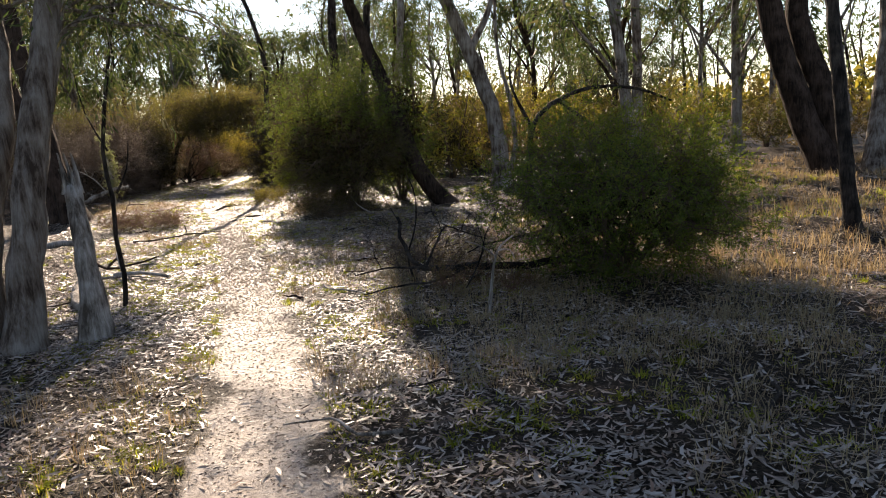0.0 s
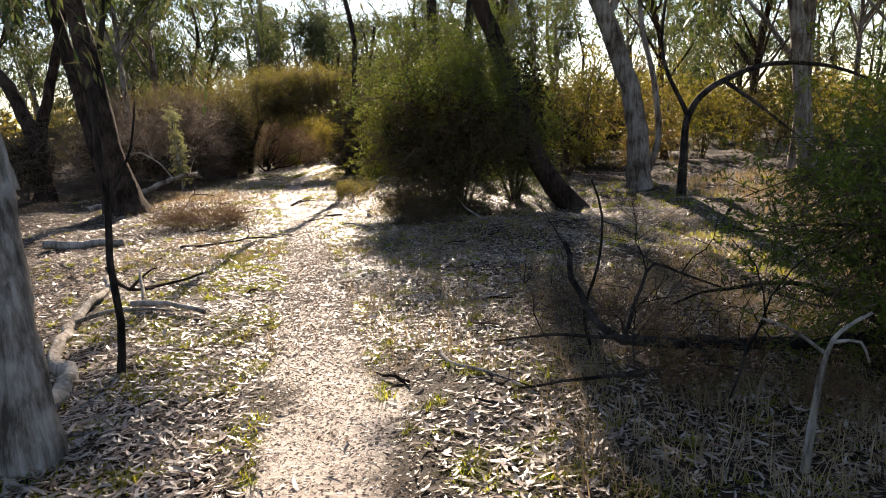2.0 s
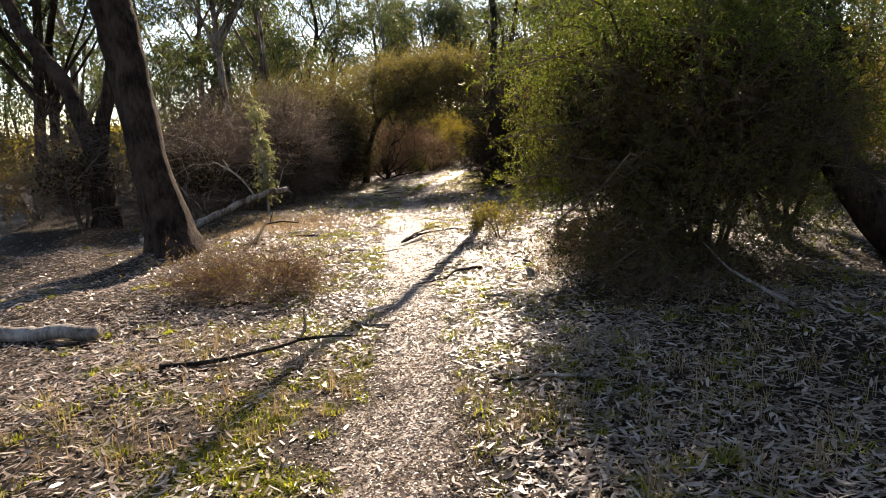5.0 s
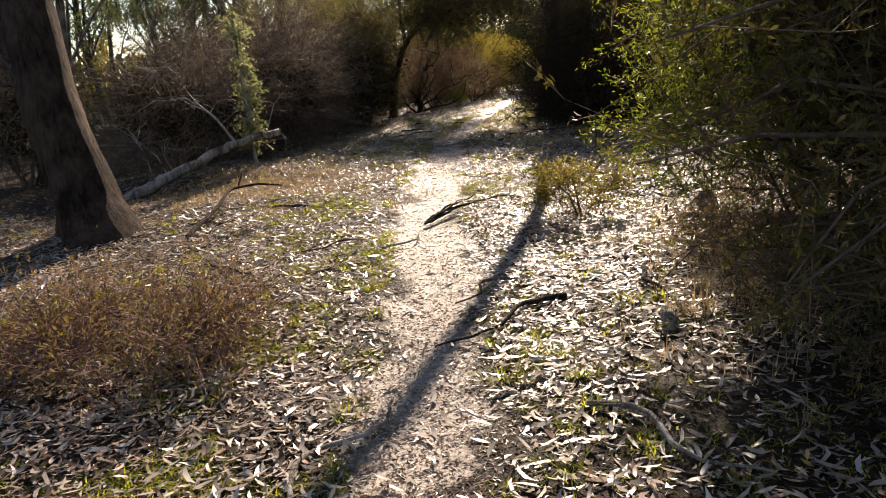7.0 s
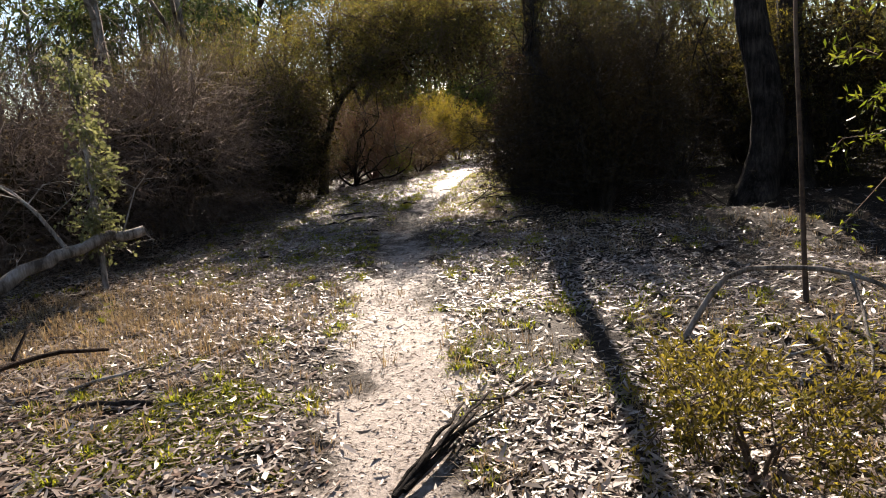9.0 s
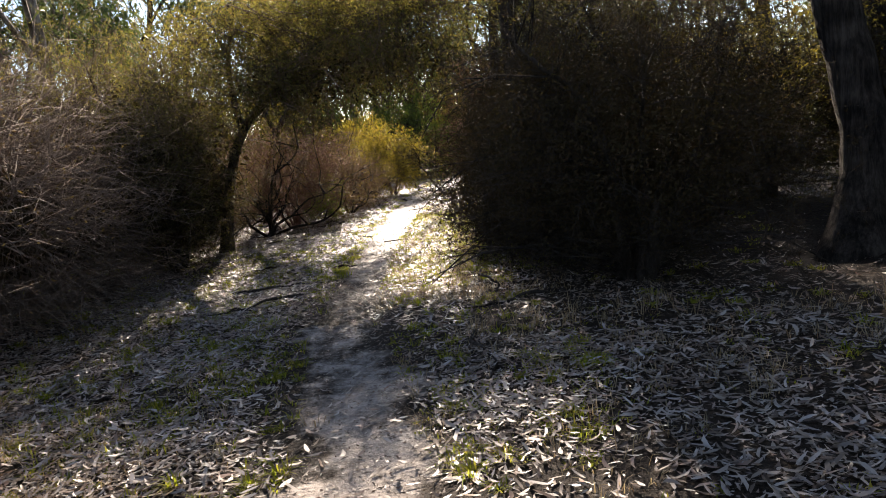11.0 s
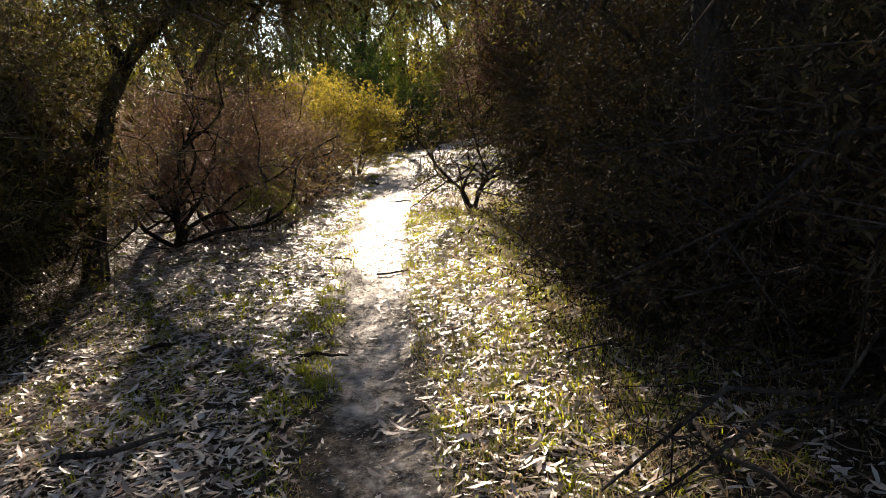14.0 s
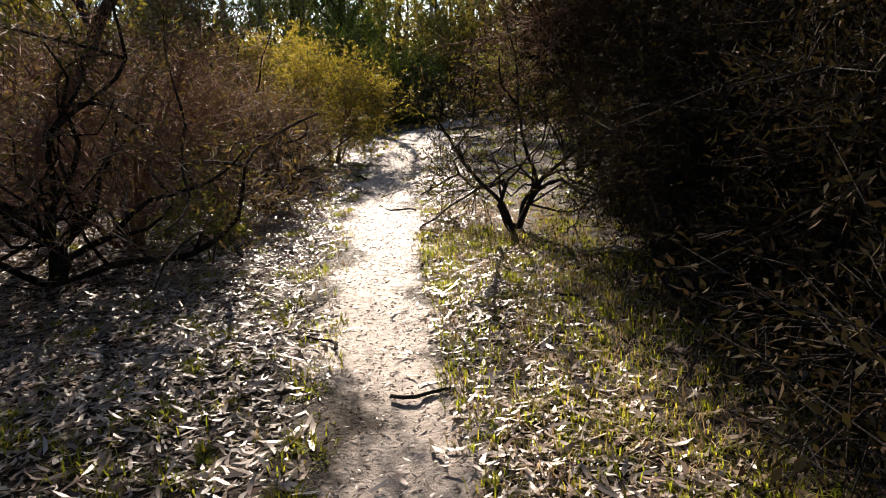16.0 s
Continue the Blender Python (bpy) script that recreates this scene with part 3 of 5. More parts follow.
tree("bent_tree", 2.13, 15.94, "dark crooked small tree with arching bare limbs",
     [([(0, 0, 0), (0.05, 0.1, 0.8), (0.14, 0.2, 1.5), (0.55, 0.3, 2.0), (1.5, 0.4, 2.36), (2.6, 0.5, 2.3), (3.5, 0.5, 1.95)], 0.085, 0.025)], 0.09, DARK_BARK, LEAF_OLIVE, rs(9),
     limbs=[([(0.8, 0.3, 2.1), (1.3, 0.2, 1.7), (2.1, 0.2, 1.05), (2.4, 0.1, 0.75)], 0.045, 0.012), ([(0.14, 0.2, 1.5), (-0.3, 0.3, 2.6), (-0.2, 0.5, 3.8)], 0.05, 0.015)],
     crown=[((1.8, 0.5, 2.6), (1.9, 0.8, 0.5), 30)], twig=DARK_BARK, flare=0.3, fol=dict(subs=2, per=2, leaf_len=0.05, bare=0.5))
tree("gum_tree", 8.83, 15.3, "large gum tree with two brown trunks leaning apart",
     [([(0, 0, 0), (-0.6, 0.3, 1.6), (-1.15, 0.7, 3.9), (-1.6, 1, 7), (-1.8, 1.2, 10)], 0.36, 0.12), ([(0.25, 0.1, 0), (-0.1, 0.4, 2.0), (-0.45, 0.8, 4.0), (0.3, 1.2, 7), (0.6, 1.4, 10)], 0.33, 0.12)],
     0.36, BROWN_BARK, LEAF_GUM, rs(10), crown=[((-1.6, 1.2, 9.5), (2.5, 2.2, 1.8), 55), ((0.6, 1.3, 9.8), (2.2, 2.2, 1.8), 45)])
tree("burnt_sapling", 5.28, 8.6, "slim charred black tree trunk standing in grass",
     [([(0, 0, 0), (-0.05, 0.2, 1.2), (-0.1, 0.5, 2.9), (-0.2, 0.7, 5), (-0.1, 0.8, 7.5)], 0.1, 0.04)], 0.1, DARK_BARK, LEAF_GUM, rs(11), crown=[((-0.1, 0.8, 7.2), (1.5, 1.4, 1.2), 28)])
tree("gum_tree", 10.3, 16.0, "grey gum tree trunk standing in sunny grass",
     [([(0, 0, 0), (0.2, 0.2, 1.6), (0.4, 0.4, 3.5), (0.3, 0.6, 7), (0.5, 0.6, 10)], 0.28, 0.1)], 0.28, GUM_BARK, LEAF_GUM, rs(12), crown=[((0.5, 0.6, 9.6), (2.2, 2.2, 1.8), 45)])

# left of the middle stretch
tree("gum_tree", -8.5, 15.95, "thick leaning brown gum tree with a bulging base",
     [([(0, 0, 0), (-0.48, 0.2, 1.4), (-0.8, 0.5, 2.8), (-1.2, 0.8, 4.8), (-1.3, 1.2, 8)], 0.29, 0.12), ([(-0.5, 0.3, 0), (-0.75, 0.5, 0.7), (-1.3, 0.9, 2.2), (-2.0, 1.3, 4.5), (-2.3, 1.6, 7)], 0.24, 0.07)],
     0.29, BROWN_BARK, LEAF_GUM, rs(13), crown=[((-1.2, 1.2, 8), (2.2, 2.0, 1.6), 45), ((-2.2, 1.5, 6.4), (1.6, 1.6, 1.2), 30)])
tree("gum_tree", -12.6, 19.0, "dark curving gum tree behind dead brush",
     [([(0, 0, 0), (-0.1, 0.1, 1.4), (-0.7, 0.2, 2.9), (-1.8, 0.3, 4.4), (-2.3, 0.5, 7)], 0.22, 0.08), ([(-0.1, 0.1, 1.4), (0.4, 0.3, 3.0), (0.9, 0.5, 5.0), (1.1, 0.8, 8)], 0.14, 0.06)],
     0.22, BROWN_BARK, LEAF_GUM, rs(14), crown=[((-2.1, 0.5, 6.8), (2, 1.8, 1.4), 40), ((1.0, 0.8, 7.6), (1.8, 1.8, 1.4), 36)])
for k, (x, y, h) in enumerate([(-11.0, 19.9, 2.3), (-12.4, 21.3, 2.8), (-10.5, 22.0, 2.5), (-13.6, 23.4, 3.0), (-11.4, 24.0, 3.0), (-13.0, 18.8, 2.4), (-10.4, 20.6, 1.6), (-10.3, 22.3, 2.1), (-10.6, 23.6, 2.2)]):
    shrub("dead_brush", x, y, "tangled grey-brown half-dead shrub with bare twigs", (1.35 if h > 2.25 else 0.85, 1.2 if h > 2.25 else 0.8, h), LEAF_BROWN, rs(20 + k), n=105 if h > 2 else 60, stems=6, stem_r=0.028, twig=GREY_TWIG, foot=0.1,
          fol=BRUSH, low=-0.9, group="dead brush along the path", core=1500 if h > 2 else 600, core_size=0.6)
tree("creeper_sapling", -9.18, 19.4, "slender sapling wrapped in pale green climbing leaves", [([(0, 0, 0), (-0.05, 0.1, 0.6), (-0.2, 0.3, 1.3), (-0.38, 0.55, 2.2)], 0.03, 0.012)], 0.03, DEAD_WOOD, LEAF_PALE, rs(30),
     crown=[((-0.04, 0.1, 0.6), (0.16, 0.16, 0.35), 16), ((-0.15, 0.3, 1.2), (0.16, 0.16, 0.45), 20), ((-0.32, 0.5, 1.9), (0.13, 0.13, 0.4), 14)], flare=0.1, sides=7,
     fol=dict(br=0.012, twigs=5, twig_len=0.15, subs=1, per=4, leaf_len=0.055, leaf_w=0.034, droop=0.1, hang=0.2, spread=0.02))

# the dark thicket round the path
DENSE = dict(br=0.011, twigs=9, twig_len=0.45, subs=2, per=7, bk=4, tk=2, leaf_len=0.04, leaf_w=0.011, lift=0.2, spread=0.02, tri=True)
# gold upper leaves carry the sunlight, near-black inner leaves the shade below
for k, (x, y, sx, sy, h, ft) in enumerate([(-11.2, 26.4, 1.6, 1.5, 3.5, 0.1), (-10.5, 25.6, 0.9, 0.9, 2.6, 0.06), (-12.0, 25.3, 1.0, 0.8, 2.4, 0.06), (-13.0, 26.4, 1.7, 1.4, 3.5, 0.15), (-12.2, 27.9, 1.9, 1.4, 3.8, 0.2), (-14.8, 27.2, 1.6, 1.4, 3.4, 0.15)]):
    shrub("thicket_shrub", x, y, "dense olive shrub coloured sunlit gold on top and shaded dark beneath", (sx, sy, h), LEAF_SHADED if h < 2.5 else LEAF_OLIVE, rs(31 + 100 * k), n=170 if h > 2.5 else 80, stems=8, stem_r=0.035, foot=ft, fol=DENSE, low=-0.92, bark=DARK_BARK,
          group="dark thicket shrubs", core=4500 if h > 2.5 else 2500, core_size=0.85, tips=LEAF_HEDGE_SUNLIT if h > 2.7 else None, tip_from=0.6)
# thicket shade is put into near-black leaves and twigs, sunlit tops into lighter ones
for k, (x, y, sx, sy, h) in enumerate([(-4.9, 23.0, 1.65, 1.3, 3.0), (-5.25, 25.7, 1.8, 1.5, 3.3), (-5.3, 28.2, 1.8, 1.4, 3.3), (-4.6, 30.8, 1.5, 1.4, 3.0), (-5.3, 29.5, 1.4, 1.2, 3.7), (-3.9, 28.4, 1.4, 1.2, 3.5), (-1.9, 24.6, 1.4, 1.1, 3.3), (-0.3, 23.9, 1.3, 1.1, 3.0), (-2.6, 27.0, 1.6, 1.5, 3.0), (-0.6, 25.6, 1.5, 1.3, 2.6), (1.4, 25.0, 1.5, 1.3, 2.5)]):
    shrub("thicket_shrub", x, y, "tall dense shrub with shade-darkened leaves, shading the path edge", (sx, sy, h), LEAF_SHADED if x < -3.5 else LEAF_OLIVE, rs(32 + k), n=190, stems=8, stem_r=0.05, foot=0.05, fol=dict(DENSE, leaf_len=0.034, leaf_w=0.006, per=9) if x < -4.4 else DENSE, low=-0.97, peak=0.3,
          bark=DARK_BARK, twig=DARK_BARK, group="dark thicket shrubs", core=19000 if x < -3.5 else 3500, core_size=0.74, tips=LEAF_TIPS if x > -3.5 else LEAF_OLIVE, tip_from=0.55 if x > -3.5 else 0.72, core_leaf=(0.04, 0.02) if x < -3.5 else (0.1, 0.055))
tree("overhanging_tree", -10.25, 26.5, "dark crooked small tree arching over the path",
     [([(0, 0, 0), (0.15, 0.2, 1.07), (0.4, 0.35, 1.75), (0.8, 0.4, 2.15), (1.6, 0.4, 2.8), (2.5, 0.2, 3.0), (3.2, 0.1, 3.1)], 0.095, 0.03)], 0.1, DARK_BARK, LEAF_OLIVE, rs(38),
     limbs=[([(0.4, 0.35, 1.75), (0.3, 0.4, 2.6), (0.5, 0.5, 3.6)], 0.06, 0.02), ([(0.2, 0.2, 1.1), (-0.4, 0.3, 1.9), (-0.9, 0.4, 2.8)], 0.05, 0.02)],
     crown=[((2.1, -0.2, 2.3), (1.9, 1.0, 0.6), 150), ((0.2, 0.2, 2.5), (1.2, 1.0, 0.6), 30)], twig=TWIG,
     fol=dict(br=0.011, twigs=9, twig_len=0.42, subs=2, per=6, leaf_len=0.05, leaf_w=0.017, hang=0.1, droop=0.15, tri=True), core=[((2.1, -0.1, 2.35), (1.7, 0.6, 0.35), 700)], tips=((1.9, 0.0, 2.95), (2.6, 1.1, 0.65), 190))
tree("overhanging_tree", -10.9, 29.7, "dark crooked small tree arching over low brown shrubs",
     [([(0, 0, 0), (0.1, 0.1, 0.9), (0.35, 0.2, 1.7), (0.9, 0.25, 2.4), (1.7, 0.3, 3.0), (2.3, 0.3, 3.3)], 0.085, 0.025)], 0.09, DARK_BARK, LEAF_SHADED, rs(39),
     limbs=[([(0.35, 0.2, 1.7), (0.1, 0.3, 2.5), (0.3, 0.4, 3.3)], 0.05, 0.02), ([(0.9, 0.25, 2.4), (1.3, -0.2, 2.5), (1.9, -0.6, 2.3)], 0.03, 0.01)],
     crown=[((1.8, 0.5, 3.05), (1.6, 1.4, 0.9), 85)], twig=TWIG, fol=dict(br=0.011, twigs=9, twig_len=0.42, subs=2, per=5, leaf_len=0.07, leaf_w=0.026, hang=0.1, droop=0.1, tri=True))


def crooked(rng, start, way, length, steps=7, bend=0.5, rise=0.1):
    """A zigzag line for a gnarled branch."""
    p = [np.array(start, float)]
    d = unit(np.array(way, float))
    for _ in range(steps):
        d = unit(d + rng.normal(0, bend, 3) + np.array([0, 0, rise]))
        q = p[-1] + d * length / steps
        q[2] = max(q[2], 0.06)
        p.append(q)
    return [tuple(q) for q in p]


def gnarled_shrub(x, y, label, ways, length, leaf, seed, twig, n, per, spread=0.5, lr=0.02):
    rng = rs(seed)
    limbs, ends = [], []
    for w in ways:
        line = crooked(rng, (w[0] * 0.05, w[1] * 0.05, 0.05), w, length * rng.uniform(0.75, 1.1))
        limbs.append((line, lr, 0.006))
        ends.append((tuple(np.mean(np.array(line[3:]), axis=0)), (spread, spread, spread * 0.8), n))
        for k in (1, 2, 3, 5):
            limbs.append((crooked(rng, line[k], (rng.normal(), rng.normal(), rng.uniform(-0.2, 0.8)), length * 0.5, 5), lr * 0.5, 0.004))
    return tree("gnarled_shrub", x, y, label, [([(0, 0, 0), (0.01, 0.01, 0.05), (0.02, 0.02, 0.1)], 0.045, 0.03)], 0.05, DARK_BARK, leaf, rng, crown=ends, limbs=limbs, twig=twig, flare=0.4, sides=9,
                fol=dict(br=0.011, twigs=7, twig_len=0.32, subs=2, per=per, leaf_len=0.04, leaf_w=0.013, droop=0.05, hang=0.0, spread=0.015, lift=0.05))


gnarled_shrub(-10.2, 28.05, "gnarled dark shrub with crooked bare branches beside the path", [(0.8, 0.1, 0.75), (0.4, -0.5, 1.0), (-0.5, -0.2, 1.0), (0.9, -0.5, 0.55), (0.1, 0.5, 1.2), (-0.9, 0.2, 0.7), (0.3, -0.9, 0.9), (1.0, 0.2, 1.2)], 2.3, LEAF_BROWN, 120, GREY_TWIG, 14, 2, 0.55, 0.028)
gnarled_shrub(-9.35, 30.1, "gnarled dark shrub with crooked bare branches beside the path", [(0.6, 0.1, 0.8), (-0.4, -0.4, 1.0), (-0.7, 0.2, 0.8), (0.3, -0.6, 0.7), (0.9, -0.2, 1.0)], 1.6, LEAF_BROWN, 121, TWIG, 14, 2, 0.5, 0.022)
gnarled_shrub(-7.08, 28.85, "gnarled dark shrub with hooked bare stems and sparse olive leaves", [(-0.3, -0.2, 1.0), (0.2, 0.1, 1.1), (0.6, -0.1, 0.8), (-0.1, 0.4, 1.0), (0.8, 0.3, 0.9)], 1.5, LEAF_OLIVE, 122, DARK_BARK, 17, 2, 0.42)
gnarled_shrub(-6.35, 27.1, "gnarled dark shrub with bare twigs under the thicket", [(-0.5, -0.2, 0.8), (0.2, -0.5, 1.0), (0.5, 0.2, 0.9)], 1.3, LEAF_SHADED, 123, DARK_BARK, 24, 3, 0.45)
gnarled_shrub(-6.25, 24.9, "gnarled dark shrub with bare twigs under the thicket", [(0.1, -0.5, 0.8), (0.5, -0.3, 0.9), (0.6, 0.4, 0.7), (-0.1, 0.3, 0.9)], 1.1, LEAF_SHADED, 124, DARK_BARK, 16, 4, 0.45)
# some added to darken this foot; near-black leaves stand in for its shade
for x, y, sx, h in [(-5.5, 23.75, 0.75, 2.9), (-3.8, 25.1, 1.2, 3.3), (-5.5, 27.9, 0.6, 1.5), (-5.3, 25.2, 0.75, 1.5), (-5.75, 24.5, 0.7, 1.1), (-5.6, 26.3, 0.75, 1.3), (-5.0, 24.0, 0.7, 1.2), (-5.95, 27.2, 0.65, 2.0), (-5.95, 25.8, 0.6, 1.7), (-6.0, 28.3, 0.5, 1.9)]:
    shrub("thicket_shrub", x, y, "low dense shrub with shade-darkened leaves at the thicket's foot", (sx, 0.75, h), LEAF_SHADED, rs(int(130 + y * 10)), n=70, stems=5, stem_r=0.02, foot=0.04, fol=DENSE, low=-0.97, peak=0.3, bark=DARK_BARK, twig=DARK_BARK, group="dark thicket shrubs")
shrub("wattle_shrub", -6.2, 31.0, "sparse yellow-green wattle with dark crooked stems", (0.75, 0.7, 2.3), LEAF_LIME, rs(144), n=46, stems=5, stem_r=0.018, foot=0.7, fol=dict(FINE, per=5, twig_len=0.3), low=-0.7, bark=DARK_BARK)
shrub("green_sprig", -9.25, 28.3, "low bright green wattle sprig under brown shrubs", (0.35, 0.3, 0.5), LEAF_LIME, rs(125), n=16, stems=3, stem_r=0.008, foot=0.12, fol=dict(FINE, br=0.008, twigs=6, twig_len=0.16, leaf_len=0.035), low=-0.6)
shrub("green_sprig", -9.3, 28.9, "low bright green wattle sprig under brown shrubs", (0.3, 0.3, 0.75), LEAF_LIME, rs(126), n=12, stems=3, stem_r=0.008, foot=0.3, fol=dict(FINE, br=0.008, twigs=6, twig_len=0.16, leaf_len=0.035), low=-0.4)
shrub("twiggy_shrub", -6.1, 29.4, "tall brown twiggy shrub leaning over the path", (1.05, 0.9, 2.9), LEAF_SHADED, rs(155), n=150, stems=7, stem_r=0.028, foot=0.75, twig=RED_TWIG, fol=dict(TWIGGY, per=4, bare=0.1), low=-0.8, bark=DARK_BARK, shift=(-0.25, 0),
      group="brown shrubs by the path", core=1500, core_size=0.6)
shrub("twisted_shrub", -5.9, 31.6, "twisted dark shrub with bare lower branches and olive leaves", (1.1, 1.1, 2.7), LEAF_OLIVE, rs(37), n=110, stems=6, stem_r=0.035, foot=0.4, fol=dict(TWIGGY, per=3), low=-0.7, bark=DARK_BARK)
for k, (x, y, s, h) in enumerate([(-10.0, 28.8, 1.15, 1.85), (-9.85, 30.5, 0.95, 1.2), (-10.2, 32.3, 0.9, 1.05), (-12.3, 29.6, 1.4, 1.9), (-12.0, 31.8, 1.4, 2.0)]):
    shrub("twiggy_shrub", x, y, "low brown twiggy shrub with thin reddish leaves", (s, 1.0, h), LEAF_BROWN, rs(40 + k), n=140, stems=7, stem_r=0.022, foot=0.12, twig=RED_TWIG, fol=dict(TWIGGY, br=0.013, per=3, twigs=8, subs=3, twig_len=0.5, lift=0.02, droop=0.1, tk=3, leaf_len=0.03, leaf_w=0.009), low=-0.7,
          group="brown shrubs by the path")
shrub("yellow_shrub", -9.25, 33.6, "sunlit yellow-green shrub at the bend of the path", (0.95, 0.9, 1.6), LEAF_GOLD, rs(44), n=120, stems=6, stem_r=0.02, foot=0.15, fol=dict(FINE, leaf_len=0.06), low=-0.8)
shrub("yellow_shrub", -10.8, 35.6, "sunlit yellow-green shrub at the bend of the path", (1.2, 1.0, 2.1), LEAF_GOLD, rs(45), n=100, stems=6, stem_r=0.02, foot=0.15, fol=dict(FINE, leaf_len=0.07, leaf_w=0.018), low=-0.8)
BANK = dict(br=0.011, twigs=10, twig_len=0.4, subs=1, per=9, leaf_len=0.085, leaf_w=0.03, lift=0.2, spread=0.03, tri=True)
shrub("rounded_shrub", -8.7, 41.6, "dense dark green rounded shrub where the path turns", (1.25, 1.1, 1.8), LEAF_GREEN, rs(141), n=120, stems=6, stem_r=0.025, foot=0.05, fol=BANK, low=-0.97, core=5000, core_size=0.9)
shrub("rounded_shrub", -7.0, 44.6, "sunlit yellow-green rounded shrub where the path turns", (2.0, 1.3, 2.7), LEAF_TIPS, rs(148), n=150, stems=6, stem_r=0.025, foot=0.05, fol=BANK, low=-0.97, core=3000)
shrub("rounded_shrub", -10.9, 42.0, "dense dark green rounded shrub where the path turns", (1.7, 1.3, 2.7), LEAF_GREEN, rs(142), n=140, stems=6, stem_r=0.025, foot=0.05, fol=BANK, low=-0.97, core=4000, core_size=0.85)
shrub("rounded_shrub", -9.1, 43.6, "low dark green rounded shrub where the path turns", (1.3, 1.0, 1.5), LEAF_GREEN, rs(147), n=90, stems=6, stem_r=0.02, foot=0.04, fol=BANK, low=-0.97, core=4000, core_size=0.85)
shrub("rounded_shrub", -5.2, 40.5, "dense yellow-green rounded shrub where the path turns", (1.3, 1.2, 1.9), LEAF_TIPS, rs(143), n=110, stems=6, stem_r=0.025, foot=0.05, fol=BANK, low=-0.97, core=4000, core_size=0.85)
# its high crown is unseen, added to shade the foreground
tree("straight_tree", -5.75, 24.6, "dark slim tree rising out of the thicket",
     [([(0, 0, 0), (-0.05, 0, 1.3), (-0.07, 0, 3.0), (-0.02, 0, 4.35), (-0.42, 0, 6.15), (-0.7, 0, 6.8), (-0.9, 0.1, 9.0), (-0.9, 0.1, 11)], 0.1, 0.05)], 0.1, DARK_BARK, LEAF_GUM, rs(46),
     fol=dict(leaf_len=0.17, leaf_w=0.05, per=8, tri=True), crown=[((-0.9, 0.1, 10.8), (1.9, 1.8, 1.4), 50)])
tree("gum_tree", -3.05, 23.35, "dark rough-barked gum tree in the thicket's shade",
     [([(0, 0, 0), (0.18, 0.2, 1.0), (0.0, 0.4, 2.4), (-0.2, 0.6, 4.5), (0.1, 0.8, 8.5)], 0.22, 0.1)], 0.22, DARK_BARK, LEAF_GUM, rs(47), crown=[((0.1, 0.8, 8.5), (2, 2, 1.6), 40)])
tree("gum_tree", -2.45, 24.1, "dark rough-barked gum tree in the thicket's shade",
     [([(0, 0, 0), (0.03, 0.2, 1.2), (0.02, 0.4, 2.6), (0.3, 0.6, 5), (0.6, 0.8, 8.5)], 0.19, 0.09)], 0.2, DARK_BARK, LEAF_GUM, rs(48), crown=[((0.6, 0.8, 8.5), (2, 2, 1.6), 40)])
tree("thin_sapling", -3.58, 18.6, "thin straight sapling with sparse leaves", [([(0, 0, 0), (0.0, 0.2, 1.0), (0.0, 0.35, 2.0), (0.05, 0.4, 3.6)], 0.017, 0.008)], 0.03, TWIG, LEAF_GUM, rs(49),
     crown=[((0, 0.3, 2.9), (0.6, 0.5, 1.0), 12)], sides=7, flare=0.1)
tree("thicket_tree", -5.9, 27.6, "dark crooked trunk among thicket shrubs", [([(0, 0, 0), (-0.05, 0.1, 0.9), (-0.25, 0.3, 1.9), (-0.2, 0.5, 3.4), (0.1, 0.6, 5)], 0.11, 0.05)], 0.11, DARK_BARK, LEAF_SHADED, rs(50),
     crown=[((-0.2, 0.4, 3.6), (1.5, 1.4, 1.0), 36)], fol=dict(leaf_len=0.06, leaf_w=0.016, hang=0.1, per=7, droop=0.1))
shrub("small_wattle", -4.15, 16.75, "knee-high yellow-green wattle seedling on leaf litter", (0.48, 0.42, 0.45), LEAF_TIPS, rs(51), n=34, stems=4, stem_r=0.009, foot=0.12, fol=dict(FINE, br=0.008, twigs=7, twig_len=0.16, leaf_len=0.035, leaf_w=0.01), low=-0.7)

# wide unseen crown, added as a shade caster for the foreground
tree("gum_tree", -1.0, 21.2, "slim grey gum tree with a wide crown", [([(0, 0, 0), (-0.1, 0.1, 2.2), (0.15, 0.3, 4.5), (0.3, 0.4, 7), (0.2, 0.4, 10)], 0.16, 0.06)], 0.16, GUM_BARK, LEAF_GUM, rs(52),
     fol=dict(leaf_len=0.17, leaf_w=0.05, per=9, tri=True), crown=[((-0.6, 0.3, 10.2), (3.2, 2.0, 1.2), 120)])

# ---- far bush ----


